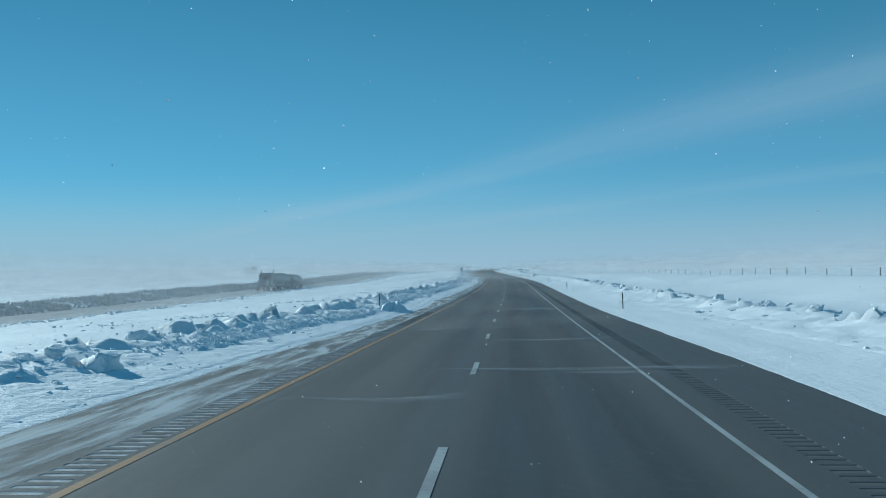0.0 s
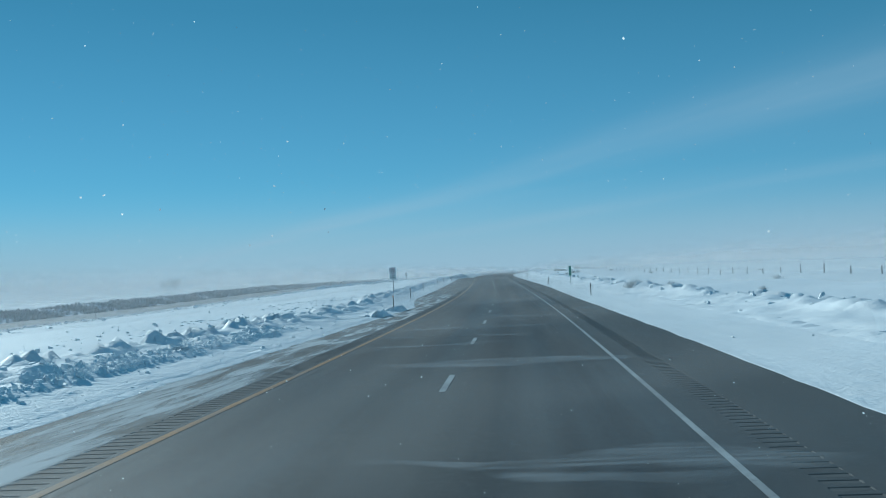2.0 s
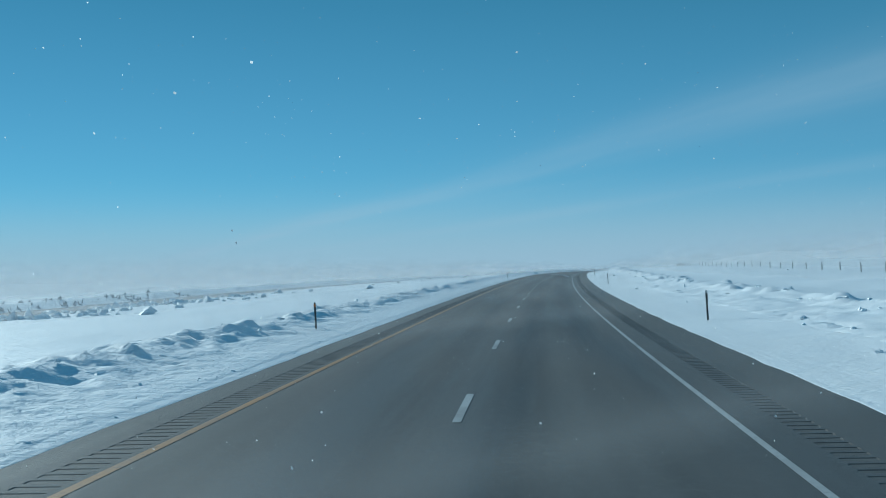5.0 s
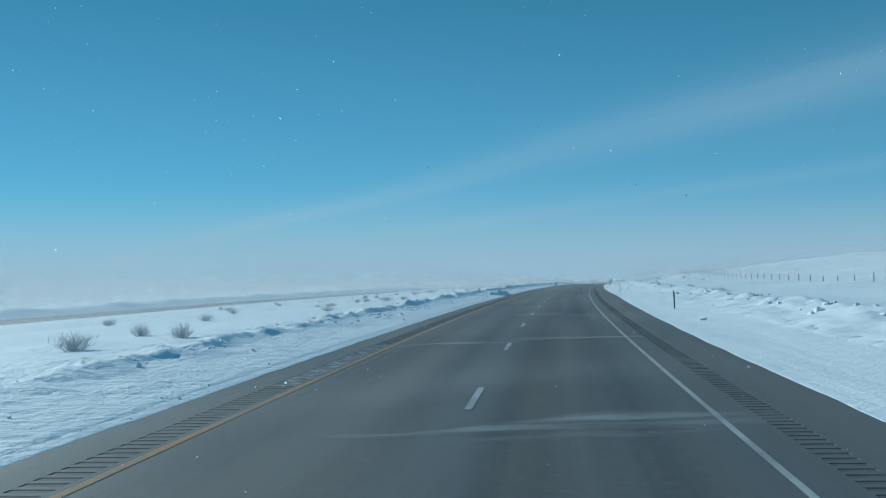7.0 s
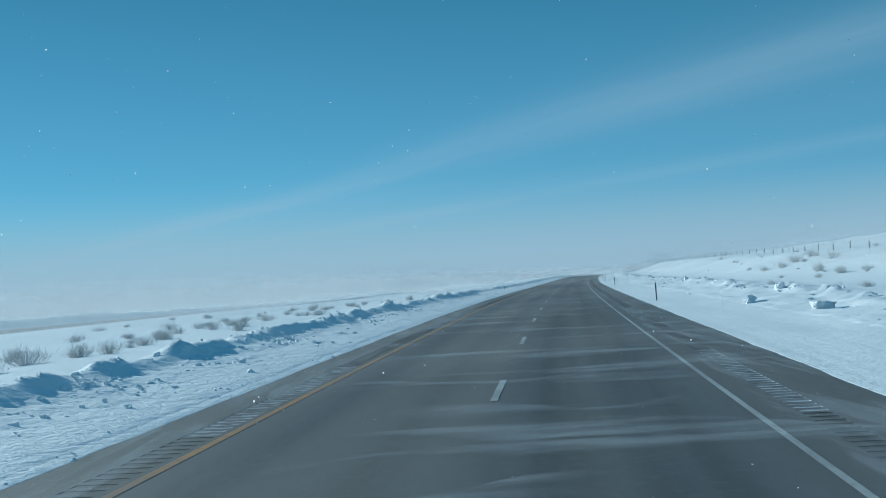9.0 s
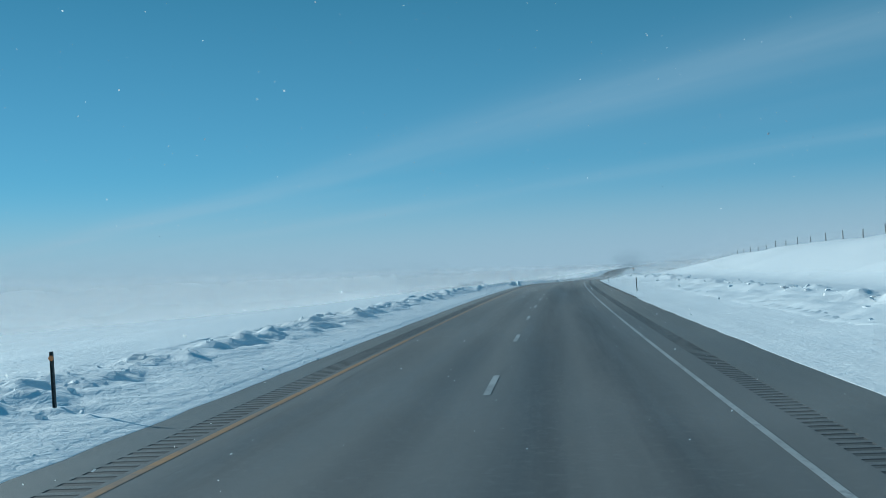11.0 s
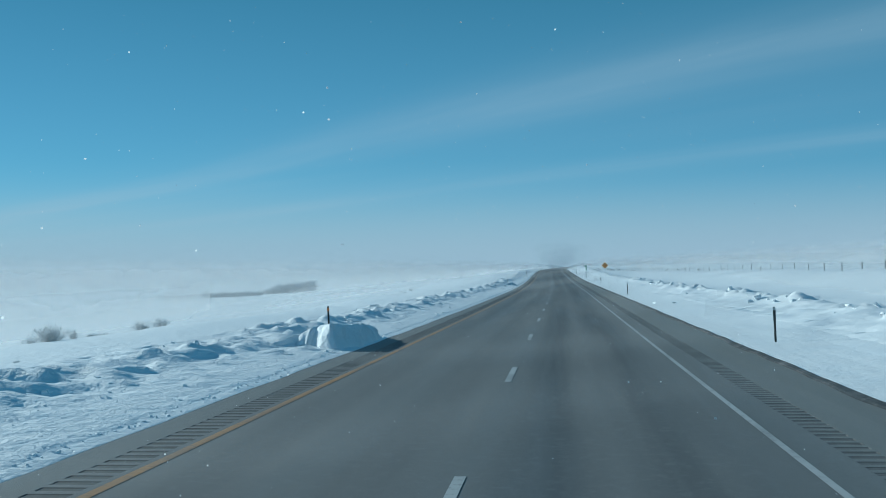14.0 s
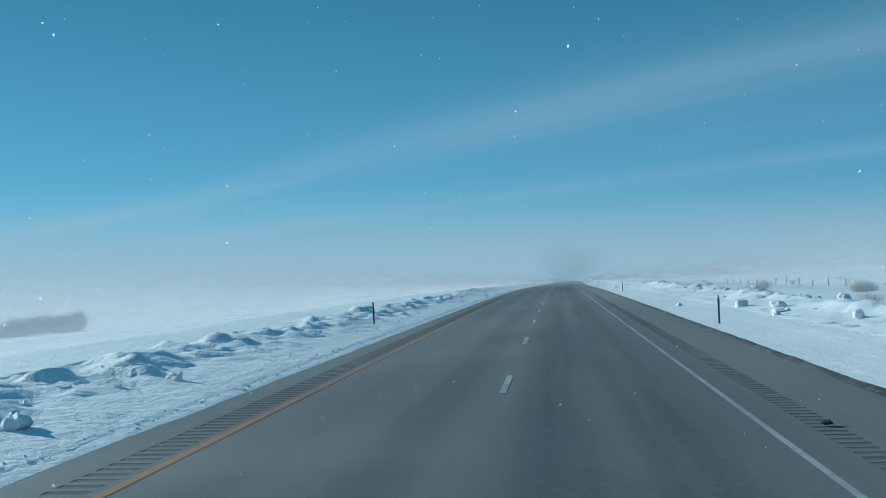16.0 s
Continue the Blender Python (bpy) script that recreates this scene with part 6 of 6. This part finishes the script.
# over the lanes the powder stays below the eye
powder_sheets(np.arange(24, 1180, 9.0), BANK_COLS, bank_drift_top, lambda X: 0.0, 0.08, 47, 0.06)
powder_sheets([*np.arange(40, 150, 14.0), *np.arange(660, 1180, 14.0)], LANE_COLS, lambda X: 1.0, lambda X: 0.0, 0.11, 41)
powder_sheets(np.arange(150, 660, 10.0), LANE_COLS, lambda X: 1.4, lambda X: 0.0, 0.15, 45)
powder_sheets(np.arange(1180, 2350, 12.0), LANE_COLS, lambda X: 1.0, lambda X: 0.0, 0.12, 42)
powder_sheets(np.arange(40, 1800, 42.0), PRAIRIE_LEFT, prairie_top, prairie_foot, 0.17, 43, 0.03)
powder_sheets(np.arange(1810, 3200, 42.0), PRAIRIE_LEFT, prairie_top, prairie_foot, 0.09, 46, 0.03)
powder_sheets(np.arange(60, 3200, 42.0), PRAIRIE_RIGHT, prairie_top, prairie_foot, 0.2, 44, 0.03)


def snow_plume():
    """A cloud of blown snow that hangs over the road far ahead, in soft standing sheets."""
    m = veil_material("blown_snow_plume", 0.1, 0.2, 0.6, (0.02, 0.02, 0.05), 4.0, 1.0, (0.72, 0.73, 0.74))
    verts, faces, uvs = [], [], []
    for i, (s, x0, x1, tall) in enumerate(((2225, -9, 12, 9), (2250, -14, 14, 14), (2280, -11, 18, 18), (2310, -20, 16, 22), (2345, -24, 26, 20))):
        k = len(verts)
        for a in range(9):
            for b in range(7):
                verts.append(spot(s + 3 * math.sin(a + i), x0 + (x1 - x0) * a / 8, -tall * 0.35 + 1.35 * tall * b / 6))
                uvs.append((a / 8, b / 6))
        faces += [tuple(k + q for q in f) for f in grid_faces(9, 7).tolist()]
    ob = sheet("snow_plume", verts, faces, [m], uvs=uvs)
    ob.visible_shadow = False
    return tagged(ob, "pale cloud of blown snow over the far end of the road", "blowing snow", kind="stuff")


snow_plume()


def grain_material():
    m = bpy.data.materials.new("airborne_ice_grain")
    m.use_nodes = True
    t = m.node_tree
    t.nodes.clear()
    dif, tra, mix, out = node(m, "ShaderNodeBsdfDiffuse"), node(m, "ShaderNodeBsdfTranslucent"), node(m, "ShaderNodeMixShader"), node(m, "ShaderNodeOutputMaterial")
    for n in (dif, tra):
        n.inputs[0].default_value = (0.97, 0.98, 0.99, 1)
    t.links.new(dif.outputs[0], mix.inputs[1])
    t.links.new(tra.outputs[0], mix.inputs[2])
    t.links.new(mix.outputs[0], out.inputs[0])
    return m


def flying_snow(count=150000):
    """Single ice grains in the air over the road, clear of the line that the eye takes."""
    g = np.random.default_rng(17)
    s = g.uniform(0, 1885, count)
    X = g.uniform(-6.5, 8.5, count)
    h = g.uniform(0.25, 6.0, count)
    keep = np.hypot(X - 1.1, h - EYE) > 1.3
    s, X, h = s[keep], X[keep], h[keep]
    n = len(s)
    size = 0.0045 + 0.013 * g.random(n) ** 5
    # flat ice plates, tumbling
    a, b = g.standard_normal((n, 3)), g.standard_normal((n, 3))
    a /= np.linalg.norm(a, axis=1)[:, None]
    b -= a * (a * b).sum(1)[:, None]
    b /= np.linalg.norm(b, axis=1)[:, None]
    wx, wy, wz = spot(s, X, h)
    c, k = np.stack([wx, wy, wz], 1), size[:, None]
    verts = np.stack([c + a * k, c + b * k * 0.8, c - a * k * 0.9, c - b * k * 0.85], 1).reshape(-1, 3)
    faces = np.arange(4 * n).reshape(-1, 4)
    ob = sheet("flying_snow", verts, faces, [grain_material()], smooth=False)
    return tagged(ob, "tiny bright snow grains drifting through the air", "snowflakes", kind="stuff")


flying_snow()


# ---- lay the whole place out at its size ----
for ob in list(scene.objects):
    if ob.parent is None and ob != cam and ob != sun:
        ob.matrix_basis = Matrix.Scale(U, 4) @ ob.matrix_basis
